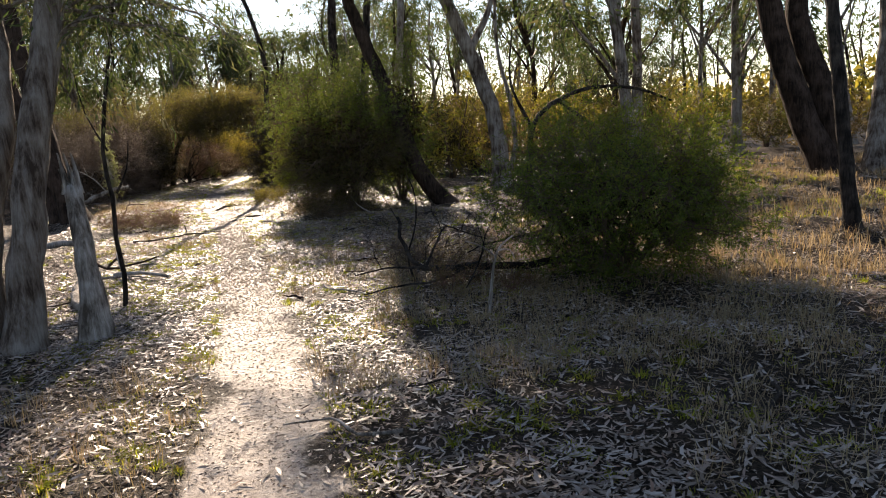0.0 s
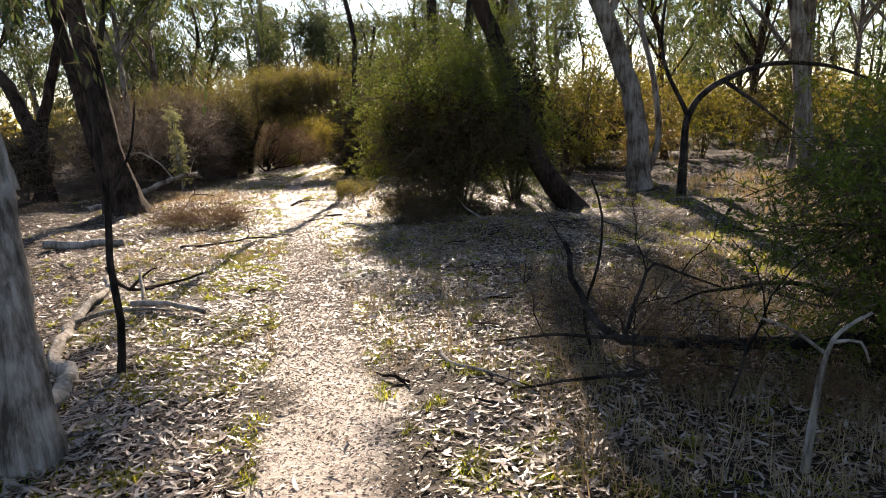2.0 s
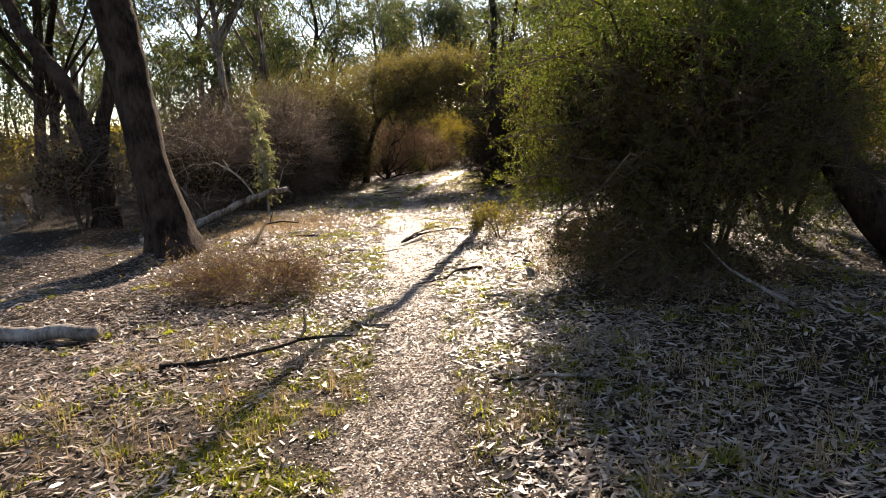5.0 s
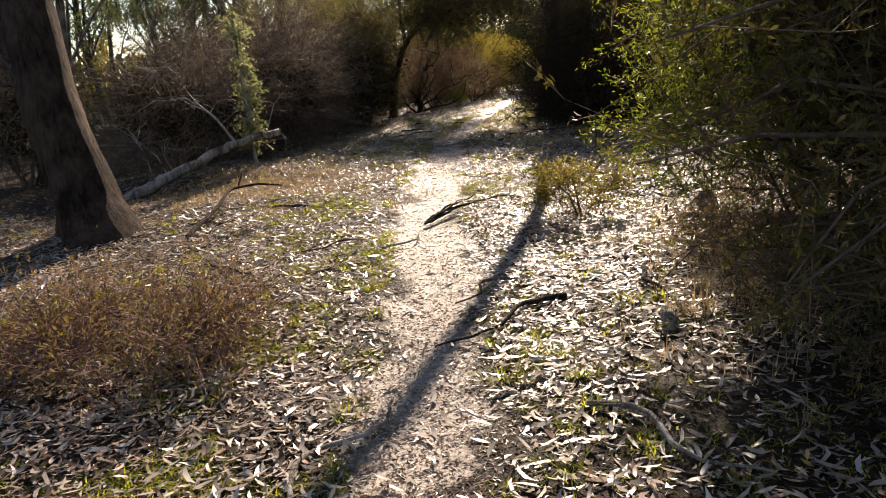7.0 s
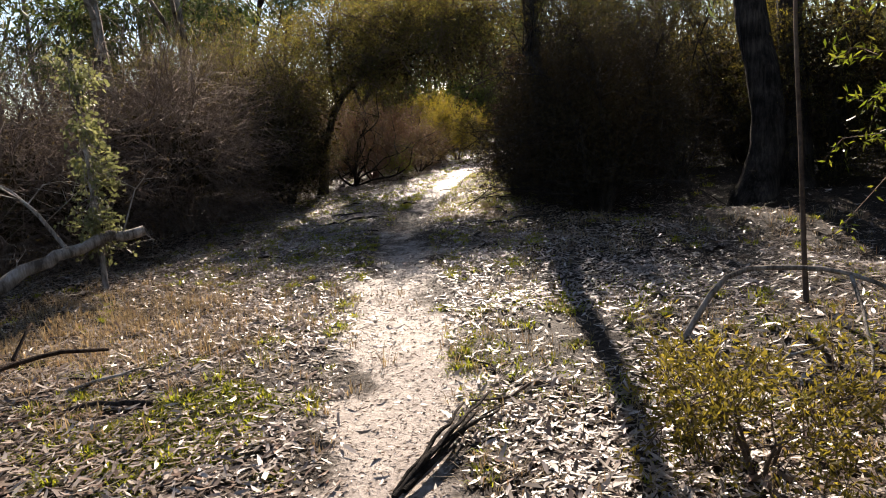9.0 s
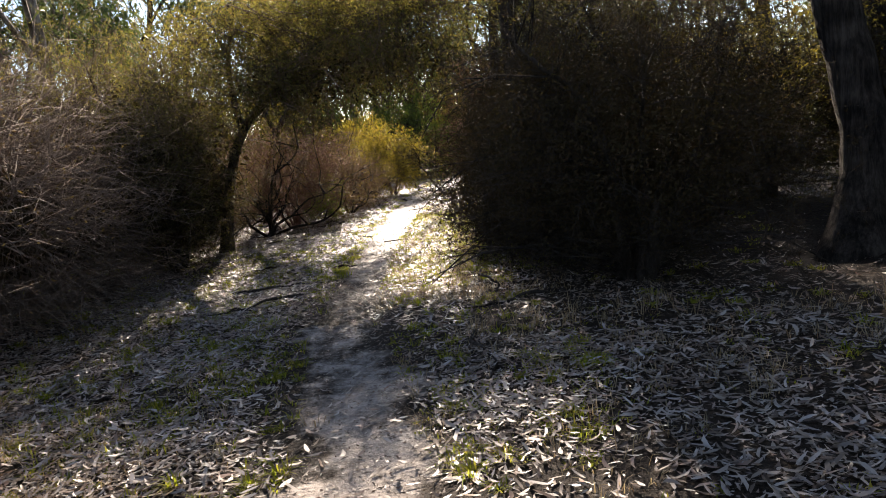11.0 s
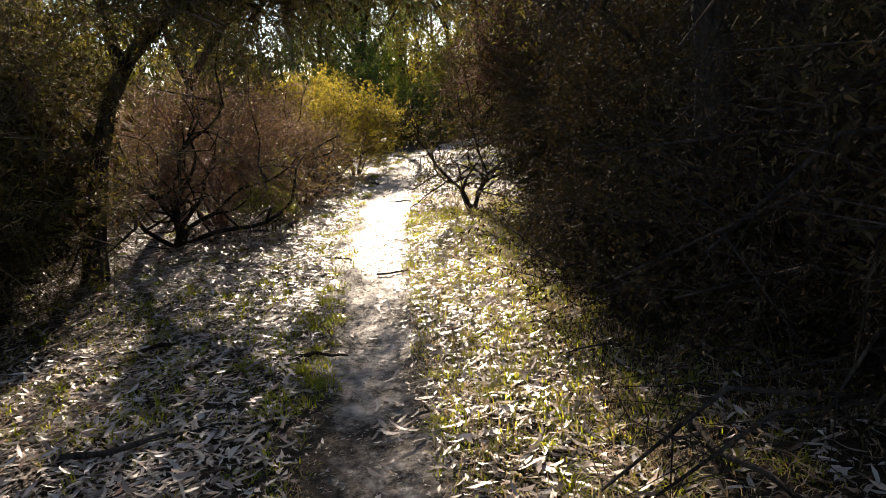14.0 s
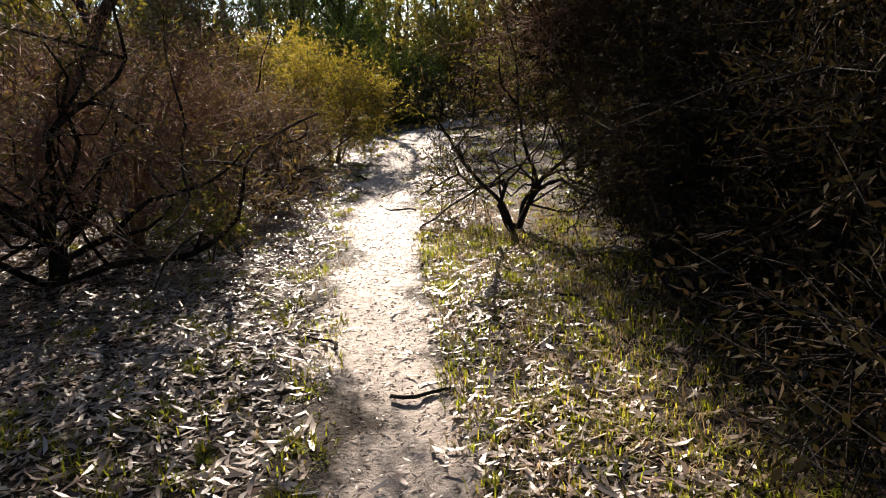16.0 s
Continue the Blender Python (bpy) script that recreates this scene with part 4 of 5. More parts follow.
def far_bush():
    kinds = [("far_shrub", (1.7, 1.5, 2.9), LEAF_YELLOW), ("far_shrub", (1.6, 1.5, 2.4), LEAF_OLIVE), ("far_shrub", (1.8, 1.6, 2.9), LEAF_BROWN), ("far_shrub", (1.7, 1.5, 2.6), LEAF_GREEN)]
    text = ["sunlit yellow-green bush in the woodland behind", "dull olive bush in the woodland behind", "brownish bush in the woodland behind", "dark green bush in the woodland behind"]
    place = [(0, -14.2, 29.5), (2, -15.6, 26.5), (1, -8.6, 47.5), (0, -13.3, 35), (0, -6.3, 44.5), (3, -9.8, 48.4), (3, -12.9, 41.6), (0, -4.9, 34.0),
             (1, -4.6, 30.8), (2, -2.5, 27.5), (0, -2.8, 31.5), (0, 0.4, 20.8), (0, 3.0, 25.6), (2, 2.2, 21.2), (0, 5.1, 26.2), (1, 7.4, 26.5), (2, 0.8, 26.5), (0, 9.5, 27), (1, 12.5, 26), (2, 15.5, 29),
             (0, 4.5, 29), (1, -17.5, 24), (2, -16, 20.5), (1, -19.5, 28.5), (0, -18, 33), (2, 12.5, 21.5), (1, -1.2, 35), (0, 3.5, 36), (0, -16.5, 39), (2, 18, 24), (1, 8, 34), (0, -12.2, 44), (3, -2.5, 41), (0, -9.0, 47), (2, 1.0, 30.5), (0, -20.5, 39), (1, 6, 39), (3, -10.6, 45.0), (0, -7.2, 43.5), (0, -14.2, 43), (2, -13.5, 38.5), (0, -15, 33.5), (2, -16.5, 29.5)]
    rng = rs(60)
    place += [(int(rng.choice([0, 0, 1, 2, 2, 3])), x + rng.uniform(-0.6, 0.6), 37 + 0.1 * abs(x) + rng.uniform(-1, 1)) for x in np.arange(-26, 22, 2.6) if abs(x + 8) > 2.4]
    first = {}
    for k, x, y in place:
        if k not in first:
            name, size, lf = kinds[k]
            first[k] = shrub(name, x, y, text[k], size, lf, rs(61 + k), n=44, stems=5, stem_r=0.03, foot=0.15, fol=dict(FAR, subs=0, twigs=6, per=13, tk=2, bk=3, bsides=3, twig_len=0.55), low=-0.97, group="bushes of the woodland behind")
        else:
            tall = rng.uniform(0.8, 1.15) * (1 + 0.03 * max(0, y - 26))
            m = pose(x, y, ground(x, y) - 0.03, 0, 0, rng.uniform(0, 360)) @ Matrix.Diagonal((*[rng.uniform(0.85, 1.15)] * 2, tall, 1))
            copy_thing(first[k], m)


far_bush()


def far_trees():
    first = []
    rng = rs(70)
    for k in range(5):
        r = rs(71 + k)
        lean = r.uniform(-1.2, 1.2)
        h = r.uniform(8, 11)
        tr = [([(0, 0, 0), (lean * 0.3, 0.1, h * 0.25), (lean * 0.5, 0.3, h * 0.5), (lean + 0.3, 0.2, h * 0.75), (lean, 0.3, h)], 0.17, 0.05)]
        lm = []
        for j in range(7):
            z = h * r.uniform(0.18, 0.62)
            a = r.uniform(0, 6.28)
            q = r.uniform(1.0, 2.3)
            b0 = np.array([lean * 0.5 * z / (h * 0.5), 0.2, z])
            lm.append(([b0, b0 + (math.cos(a) * q * 0.4, math.sin(a) * q * 0.4, q * 0.6), b0 + (math.cos(a) * q * 0.8, math.sin(a) * q * 0.8, q * 1.1), b0 + (math.cos(a) * q, math.sin(a) * q, q * 1.6)], 0.06, 0.018))
        cr = [((lean, 0.3, h - 0.3), (1.8, 1.8, 1.5), 20)] + [(tuple(np.asarray(pts[-1]) - (0, 0, 0.2)), (1.1, 1.1, 0.9), 10) for pts, _, _ in lm]
        first.append((tr, lm, cr, r))
    made = {}
    spots = [(-5.2, 47.5), (-17.5, 36.5), (-18, 30), (-19, 42), (-14.8, 48), (-3, 43.5), (-20, 25), (-22.5, 33), (-1.5, 30), (-14, 26), (-16, 31), (-18.5, 23), (-20, 35), (4.2, 27.5), (6.2, 21.5), (5.4, 18.6), (7.6, 30), (10.5, 24), (13.2, 19.5), (12, 31),
             (15.5, 25.5), (-11.2, 46.5), (-15.5, 44), (-6.5, 26 + 24), (0, 41), (5, 44), (10, 40), (-22, 28), (-24, 42), (17, 35), (-3, 48), (-14, 53), (-18, 51), (20, 30), (1.5, 50), (8, 51), (-27, 34), (14.5, 44), (-16, 47), (-14.5, 50.5), (-13.2, 54.5), (-7.4, 55), (-12.5, 56), (-5, 54)]
    spots += [(rng.uniform(-45, 35), rng.uniform(54, 75)) for _ in range(22)]
    for j, (x, y) in enumerate(spots):
        k = j % 5
        if k not in made:
            tr, lm, cr, r = first[k]
            made[k] = tree("gum_tree", x, y, "slender grey gum tree of the open woodland behind", tr, 0.17, [GUM_BARK, BROWN_BARK][k % 2], LEAF_GUM, r, cr, "gum trees of the woodland behind", lm, None, 0.3, 8,
                           dict(twigs=4, twig_len=0.8, subs=0, per=11, leaf_len=0.26, leaf_w=0.07, bsides=3, bk=3, tk=2, spread=0.1, tri=True))
        else:
            s = rng.uniform(0.8, 1.25)
            copy_thing(made[k], pose(x, y, ground(x, y) - 0.05, rng.uniform(-4, 4), rng.uniform(-5, 5), rng.uniform(0, 360)) @ Matrix.Diagonal((s, s, s, 1)))


far_trees()


def far_woods():
    """The closed woodland all round: thin trunks and leaf masses, too many to count."""
    rng = rs(75)
    n = 520
    a = rng.uniform(0, 2 * np.pi, n)
    d = rng.uniform(0, 1, n) ** 0.7 * 55 + 34
    x, y = -4 + np.cos(a) * d, 16 + np.sin(a) * d
    h = rng.uniform(7, 13, n)
    P = np.stack([np.stack([x + rng.normal(0, 0.3 * k, n), y + rng.normal(0, 0.2 * k, n), -0.6 + h * k / 3], -1) for k in range(4)], 1)
    w = Buf()
    tubes(w, P, rng.uniform(0.09, 0.22, (n, 1)) * np.linspace(1, 0.35, 4), 5)
    ob = tagged(new("far_wood_trunks", w.mesh("far_wood_trunks", BROWN_BARK)), "slender trunks of the closed gum woodland far behind", "woodland", kind="stuff")
    lv = Buf()
    m = 130
    i = np.repeat(np.arange(n), m)
    z = rng.uniform(0.22, 1.08, n * m) ** 0.8
    c = rng.normal(0, 1, (n * m, 3))
    clump = rng.integers(0, 9, n * m)
    off = rng.normal(0, 1.5, (n, 9, 3))
    p = np.stack([x[i], y[i], h[i] * 0.6], -1) + off[i, clump] * np.array([1, 1, 1.6]) + c * 0.55
    leaf_quads(lv, rng, p, rng.normal(0, 1, (n * m, 3)) - np.array([0, 0, 0.5]), 0.5, 0.22, True)
    tagged(new("far_wood_crowns", lv.mesh("far_wood_crowns", LEAF_GUM)), "grey-green crowns of the closed gum woodland far behind", "woodland", kind="stuff")
    b = Buf()
    n2 = 45000
    a = rng.uniform(0, 2 * np.pi, n2)
    d = rng.uniform(44, 62, n2)
    top = 3.4 + 0.8 * np.sin(a * 37) + 0.6 * np.sin(a * 83 + 1)
    p = np.stack([-4 + np.cos(a) * d, 16 + np.sin(a) * d, -0.4 + rng.uniform(0, 1, n2) ** 0.8 * top], -1)
    leaf_quads(b, rng, p, rng.normal(0, 1, (n2, 3)) + np.array([0, 0, 0.4]), 0.75, 0.4, True)
    tagged(new("far_wood_scrub", b.mesh("far_wood_scrub", LEAF_TIPS)), "olive scrub closing the view between far trunks", "woodland", kind="stuff")


far_woods()

# ---- fallen wood ----


def branch_thing(name, pts, r0, r1, bark, label, seed, side=(), category="branch", twigs=0):
    """A fallen branch along world points (heights above the ground), with side branches."""
    x0, y0, _ = pts[0]
    th = thing(name, x0, y0, label, category)
    base = np.array([x0, y0, ground(x0, y0)])
    rng = rs(seed)

    def local(p):
        return np.array([(x, y, ground(x, y) + z) for x, y, z in p]) - base
    b = Buf()
    p, _ = limb(b, rng, local(pts), r0, r1, 9, 0.1, 0.09, 0, 0.03)
    part("main_limb", b, bark, th)
    att = [p]
    for q, a, c in side:
        b = Buf()
        p2, _ = limb(b, rng, local(q), a, c, 7, 0.08, 0.09, 0, 0.03)
        part("side_branch", b, bark, th)
        att.append(p2)
    if twigs:
        A = np.vstack(att)
        w, lv = Buf(), Buf()
        c = A[rng.integers(0, len(A), twigs)] + rng.normal(0, 0.3, (twigs, 3)) + (0, 0, 0.18)
        c[:, 2] = np.maximum(c[:, 2], 0.03)
        foliage(rng, c, A, w, lv, br=0.012, twigs=4, twig_len=0.28, subs=2, per=0)
        tagged(part("branchwork", w, bark, th), kind="stuff")
    return th


branch_thing("fallen_limb", [(2.1, 7.2, 0.15), (1.4, 7.25, 0.1), (0.8, 7.2, 0.13), (0.25, 7.1, 0.2), (-0.2, 7.2, 0.2), (-0.42, 7.5, 0.36), (-0.5, 7.9, 0.7)], 0.055, 0.018, DARK_BARK,
             "blackened fallen limb with bare forking twigs in dry grass", 80,
             [([(0.25, 7.1, 0.2), (-0.1, 6.85, 0.1), (-0.45, 6.75, 0.12), (-0.85, 6.8, 0.03)], 0.02, 0.006), ([(-0.2, 7.2, 0.2), (-0.6, 7.25, 0.22), (-1.0, 7.45, 0.12)], 0.016, 0.005),
              ([(1.4, 7.25, 0.1), (1.1, 7.8, 0.3), (0.6, 8.1, 0.28), (0.3, 8.15, 0.2)], 0.024, 0.008), ([(0.25, 7.1, 0.2), (0.35, 6.7, 0.3), (0.2, 6.45, 0.12)], 0.016, 0.006),
              ([(-0.2, 7.2, 0.2), (-0.05, 7.5, 0.45), (0.05, 7.6, 0.6), (0.3, 7.55, 0.5), (0.5, 7.6, 0.42)], 0.016, 0.005)], twigs=24)
branch_thing("dead_stick", [(0.38, 5.98, -0.02), (0.42, 6.02, 0.3), (0.47, 6.06, 0.5), (0.54, 6.06, 0.6), (0.64, 6.05, 0.68)], 0.02, 0.007, DEAD_WOOD, "upright forked dead stick, pale at the tip", 81,
             [([(0.47, 6.06, 0.5), (0.36, 6.1, 0.58), (0.2, 6.12, 0.66)], 0.01, 0.004), ([(0.5, 6.06, 0.55), (0.6, 6.04, 0.56), (0.64, 6.05, 0.46)], 0.009, 0.004)], category="stick")
branch_thing("dead_stick", [(-0.34, 7.6, -0.02), (-0.4, 7.6, 0.28), (-0.3, 7.65, 0.6), (-0.27, 7.7, 0.92), (-0.33, 7.75, 1.15)], 0.014, 0.006, DARK_BARK, "thin dark bent stick standing in grass", 145, category="stick")
branch_thing("white_stick", [(-1.36, 7.5, 0.03), (-1.28, 7.3, 0.03), (-0.95, 7.0, 0.04), (-0.75, 6.75, 0.03)], 0.014, 0.007, DEAD_WOOD, "bleached crooked stick beside the path", 146, category="stick")
shrub("dry_twig_clump", -0.1, 7.9, "low clump of dry grey-brown twigs in grass", (0.8, 0.9, 0.5), LEAF_BROWN, rs(82), n=36, stems=6, stem_r=0.01, twig=GREY_TWIG, foot=0.05, fol=dict(TWIGGY, br=0.008, per=1, twig_len=0.3), low=-0.5)
for k, (x, y, h) in enumerate([(0.05, 6.7, 0.26), (0.4, 7.0, 0.3), (0.1, 7.25, 0.28), (0.7, 6.5, 0.24)]):
    shrub("dry_seedling", x, y, "small rusty red dry seedling in straw grass", (0.2, 0.18, h), LEAF_BROWN, rs(170 + k), n=16, stems=3, stem_r=0.006, twig=RED_TWIG, foot=0.05, fol=dict(FINE, br=0.007, twigs=5, twig_len=0.12, per=4, leaf_len=0.03, leaf_w=0.009), low=-0.5, group="dry seedlings")
shrub("dry_twig_clump", -5.95, 13.75, "low spreading clump of dry reddish twigs beside the path", (0.85, 0.8, 0.3), LEAF_BROWN, rs(83), n=120, stems=8, stem_r=0.008, twig=RED_TWIG, foot=0.03,
      fol=dict(TWIGGY, br=0.007, per=2, twig_len=0.25), low=-0.4)
for k, (x, y, w, h) in enumerate([(-3.05, 15.75, 0.42, 0.22), (-2.6, 15.1, 0.45, 0.25), (-2.2, 13.7, 0.45, 0.22), (-2.75, 16.5, 0.5, 0.35)]):
    shrub("dry_twig_clump", x, y, "low clump of dry brown twigs under the wide shrub", (w, 0.4, h), LEAF_BROWN, rs(160 + k), n=34, stems=5, stem_r=0.007, twig=GREY_TWIG, foot=0.03, fol=dict(TWIGGY, br=0.007, per=2, twig_len=0.22), low=-0.6)
branch_thing("fallen_log", [(-3.5, 6.4, 0.05), (-3.7, 7.0, 0.05), (-4.12, 7.4, 0.05), (-4.46, 8.13, 0.06), (-4.85, 9.15, 0.08), (-5.05, 9.6, 0.14)], 0.06, 0.03, DEAD_WOOD, "bleached crooked fallen log on leaf litter", 84,
             [([(-4.46, 8.13, 0.06), (-4.2, 8.4, 0.1), (-3.8, 8.5, 0.04)], 0.022, 0.008)], "log")
branch_thing("broken_branch", [(-5.0, 9.52, 0.26), (-4.9, 9.45, 0.15), (-4.72, 9.4, 0.06), (-4.5, 9.48, 0.04)], 0.024, 0.014, BROWN_BARK, "splintered brown broken branch propped on litter", 98,
             [([(-4.72, 9.4, 0.06), (-4.6, 9.6, 0.2), (-4.57, 9.7, 0.22)], 0.018, 0.008), ([(-4.6, 9.45, 0.05), (-4.35, 9.7, 0.05), (-4.15, 9.85, 0.08)], 0.018, 0.01)])
branch_thing("broken_branch", [(-4.3, 8.75, 0.05), (-3.9, 8.6, 0.08), (-3.5, 8.5, 0.05)], 0.03, 0.018, DEAD_WOOD, "splintered grey broken branch on litter", 99, [([(-4.2, 8.75, 0.06), (-4.35, 9.0, 0.22), (-4.4, 9.1, 0.3)], 0.02, 0.01)])
branch_thing("fallen_log", [(-7.75, 12.3, 0.1), (-7.3, 12.4, 0.06), (-6.6, 12.45, 0.06)], 0.075, 0.06, DEAD_WOOD, "short grey fallen log at the edge of the clearing", 85, category="log")
branch_thing("fallen_log", [(-10.4, 17.4, 0.05), (-9.9, 18.2, 0.12), (-9.27, 19.16, 0.38), (-8.9, 19.7, 0.5)], 0.085, 0.05, DEAD_WOOD, "long pale fallen branch resting on brush", 86,
             [([(-9.27, 19.16, 0.38), (-9.6, 19.2, 0.75), (-10.1, 19.3, 1.05), (-10.6, 19.4, 1.1)], 0.022, 0.008)], "log", twigs=14)
branch_thing("curved_branch", [(-4.32, 18.1, -0.02), (-4.15, 18.15, 0.22), (-3.95, 18.2, 0.32), (-3.5, 18.1, 0.3), (-3.1, 17.9, 0.12), (-2.9, 17.8, 0.02)], 0.017, 0.012, DEAD_WOOD, "pale arched dead branch over leaf litter", 87,
             [([(-3.5, 18.1, 0.3), (-3.55, 17.6, 0.12), (-3.7, 17.2, 0.02)], 0.011, 0.005)])
branch_thing("fallen_log", [(-2.2, 16.1, 0.07), (-2.6, 16.2, 0.04), (-3.0, 16.42, 0.06), (-3.4, 16.5, 0.03)], 0.045, 0.025, GUM_BARK, "short grey-brown log among wattle twigs", 88, category="log")
branch_thing("short_stub", [(-3.38, 14.5, -0.03), (-3.37, 14.51, 0.03), (-3.39, 14.53, 0.08)], 0.042, 0.03, DEAD_WOOD, "short grey broken stub in litter", 89, category="stump")
branch_thing("short_stub", [(-3.2, 16.72, -0.05), (-3.22, 16.74, 0.05), (-3.25, 16.76, 0.13)], 0.085, 0.075, GUM_BARK, "short leaning grey-brown tree stump among twigs", 90, category="stump")
branch_thing("ground_branch", [(-5.3, 11.6, 0.02), (-4.95, 11.85, 0.05), (-4.65, 12.25, 0.06), (-4.75, 12.55, 0.2)], 0.02, 0.008, DARK_BARK, "dark crooked fallen branch on litter", 91, [([(-4.65, 12.25, 0.06), (-4.45, 12.4, 0.05), (-4.3, 12.5, 0.03)], 0.014, 0.006)])
branch_thing("ground_branch", [(-7.45, 15.9, 0.02), (-7.6, 16.5, 0.1), (-7.75, 17.1, 0.2), (-7.5, 17.5, 0.16)], 0.024, 0.01, BROWN_BARK, "dark crooked fallen branch on litter", 92, [([(-7.75, 17.1, 0.2), (-7.8, 17.3, 0.36)], 0.012, 0.006)])
branch_thing("ground_branch", [(-1.3, 13.1, 0.02), (-1.6, 13.7, 0.14), (-1.85, 14.2, 0.35)], 0.018, 0.006, DEAD_WOOD, "pale fallen branch under the shrub", 93)
branch_thing("ground_branch", [(2.2, 13.2, 0.2), (2.0, 12.8, 0.05), (2.4, 12.1, 0.03), (2.9, 11.8, 0.04)], 0.025, 0.01, DARK_BARK, "dark crooked fallen branch on litter", 94)
branch_thing("ground_branch", [(-8.9, 8.0, 0.02), (-8.0, 8.3, 0.05), (-7.0, 8.6, 0.03)], 0.03, 0.012, BROWN_BARK, "dark crooked fallen branch on litter", 95)


def bark_strip():
    th = thing("bark_strip", -5.27, 16.8, "dark curled strip of shed bark lying on the path", "bark")
    rng = rs(96)
    b = Buf()
    for k in range(6):
        o = rng.normal(0, 0.03, 2)
        a = rng.normal(0, 0.12)
        pts = [(-0.12 + o[0], -0.32 + o[1], 0.02), (-0.02 + o[0] + a * 0.2, 0.0 + o[1], 0.035 + 0.01 * k), (0.12 + o[0] + a, 0.34 + o[1], 0.03 + 0.012 * k)]
        limb(b, rng, pts, 0.012, 0.005, 6, 0.05, 0.25, 0, 0.05)
    part("curled_strip", b, DARK_BARK, th)


bark_strip()


def scattered_sticks():
    rng = rs(97)
    base = []
    for k in range(5):
        b = Buf()
        L = [0.35, 0.5, 0.7, 0.28, 0.9][k]
        limb(b, rng, [(0, 0, 0.008), (L * 0.3, rng.normal(0, 0.05), 0.014), (L * 0.65, rng.normal(0, 0.06), 0.012), (L, rng.normal(0, 0.06), 0.01)], 0.010 + 0.002 * k, 0.005, 6, 0.06, 0.1, 0, 0.05)
        base.append(b.mesh("fallen_stick", [DARK_BARK, TWIG, DEAD_WOOD, BROWN_BARK, DARK_BARK][k]))
    for j in range(110):
        y = rng.uniform(2, 33)
        cx = float(np.interp(y, TRACK_LINE[:, 1], TRACK_LINE[:, 0]))
        x = cx + rng.normal(0, 1.7)
        k = j % 5
        off, hw = track_offset(x, y)
        if abs(off) < hw + 0.25 and (y < 6 or k == 4):
            continue
        ob = new("fallen_stick", base[k])
        ob.matrix_basis = pose(x, y, ground(x, y) + 0.006, 0, 0, rng.uniform(0, 360))
        tagged(ob, ["thin dark stick lying on leaf litter", "brown twig lying on leaf litter", "bleached stick lying on leaf litter", "short brown stick lying on leaf litter", "long dark stick lying on leaf litter"][k], "stick", "sticks on the litter")


scattered_sticks()

# ---- litter and grass ----


def wave2(x, y, s):
    return (np.sin(x * s * 1.1 + 1.3 * y * s) + np.sin(1.7 * y * s - 0.6 * x * s + 2) + np.sin(0.9 * x * s - 2.1 * y * s + 4) + np.sin(2.3 * x * s + 5)) / 4


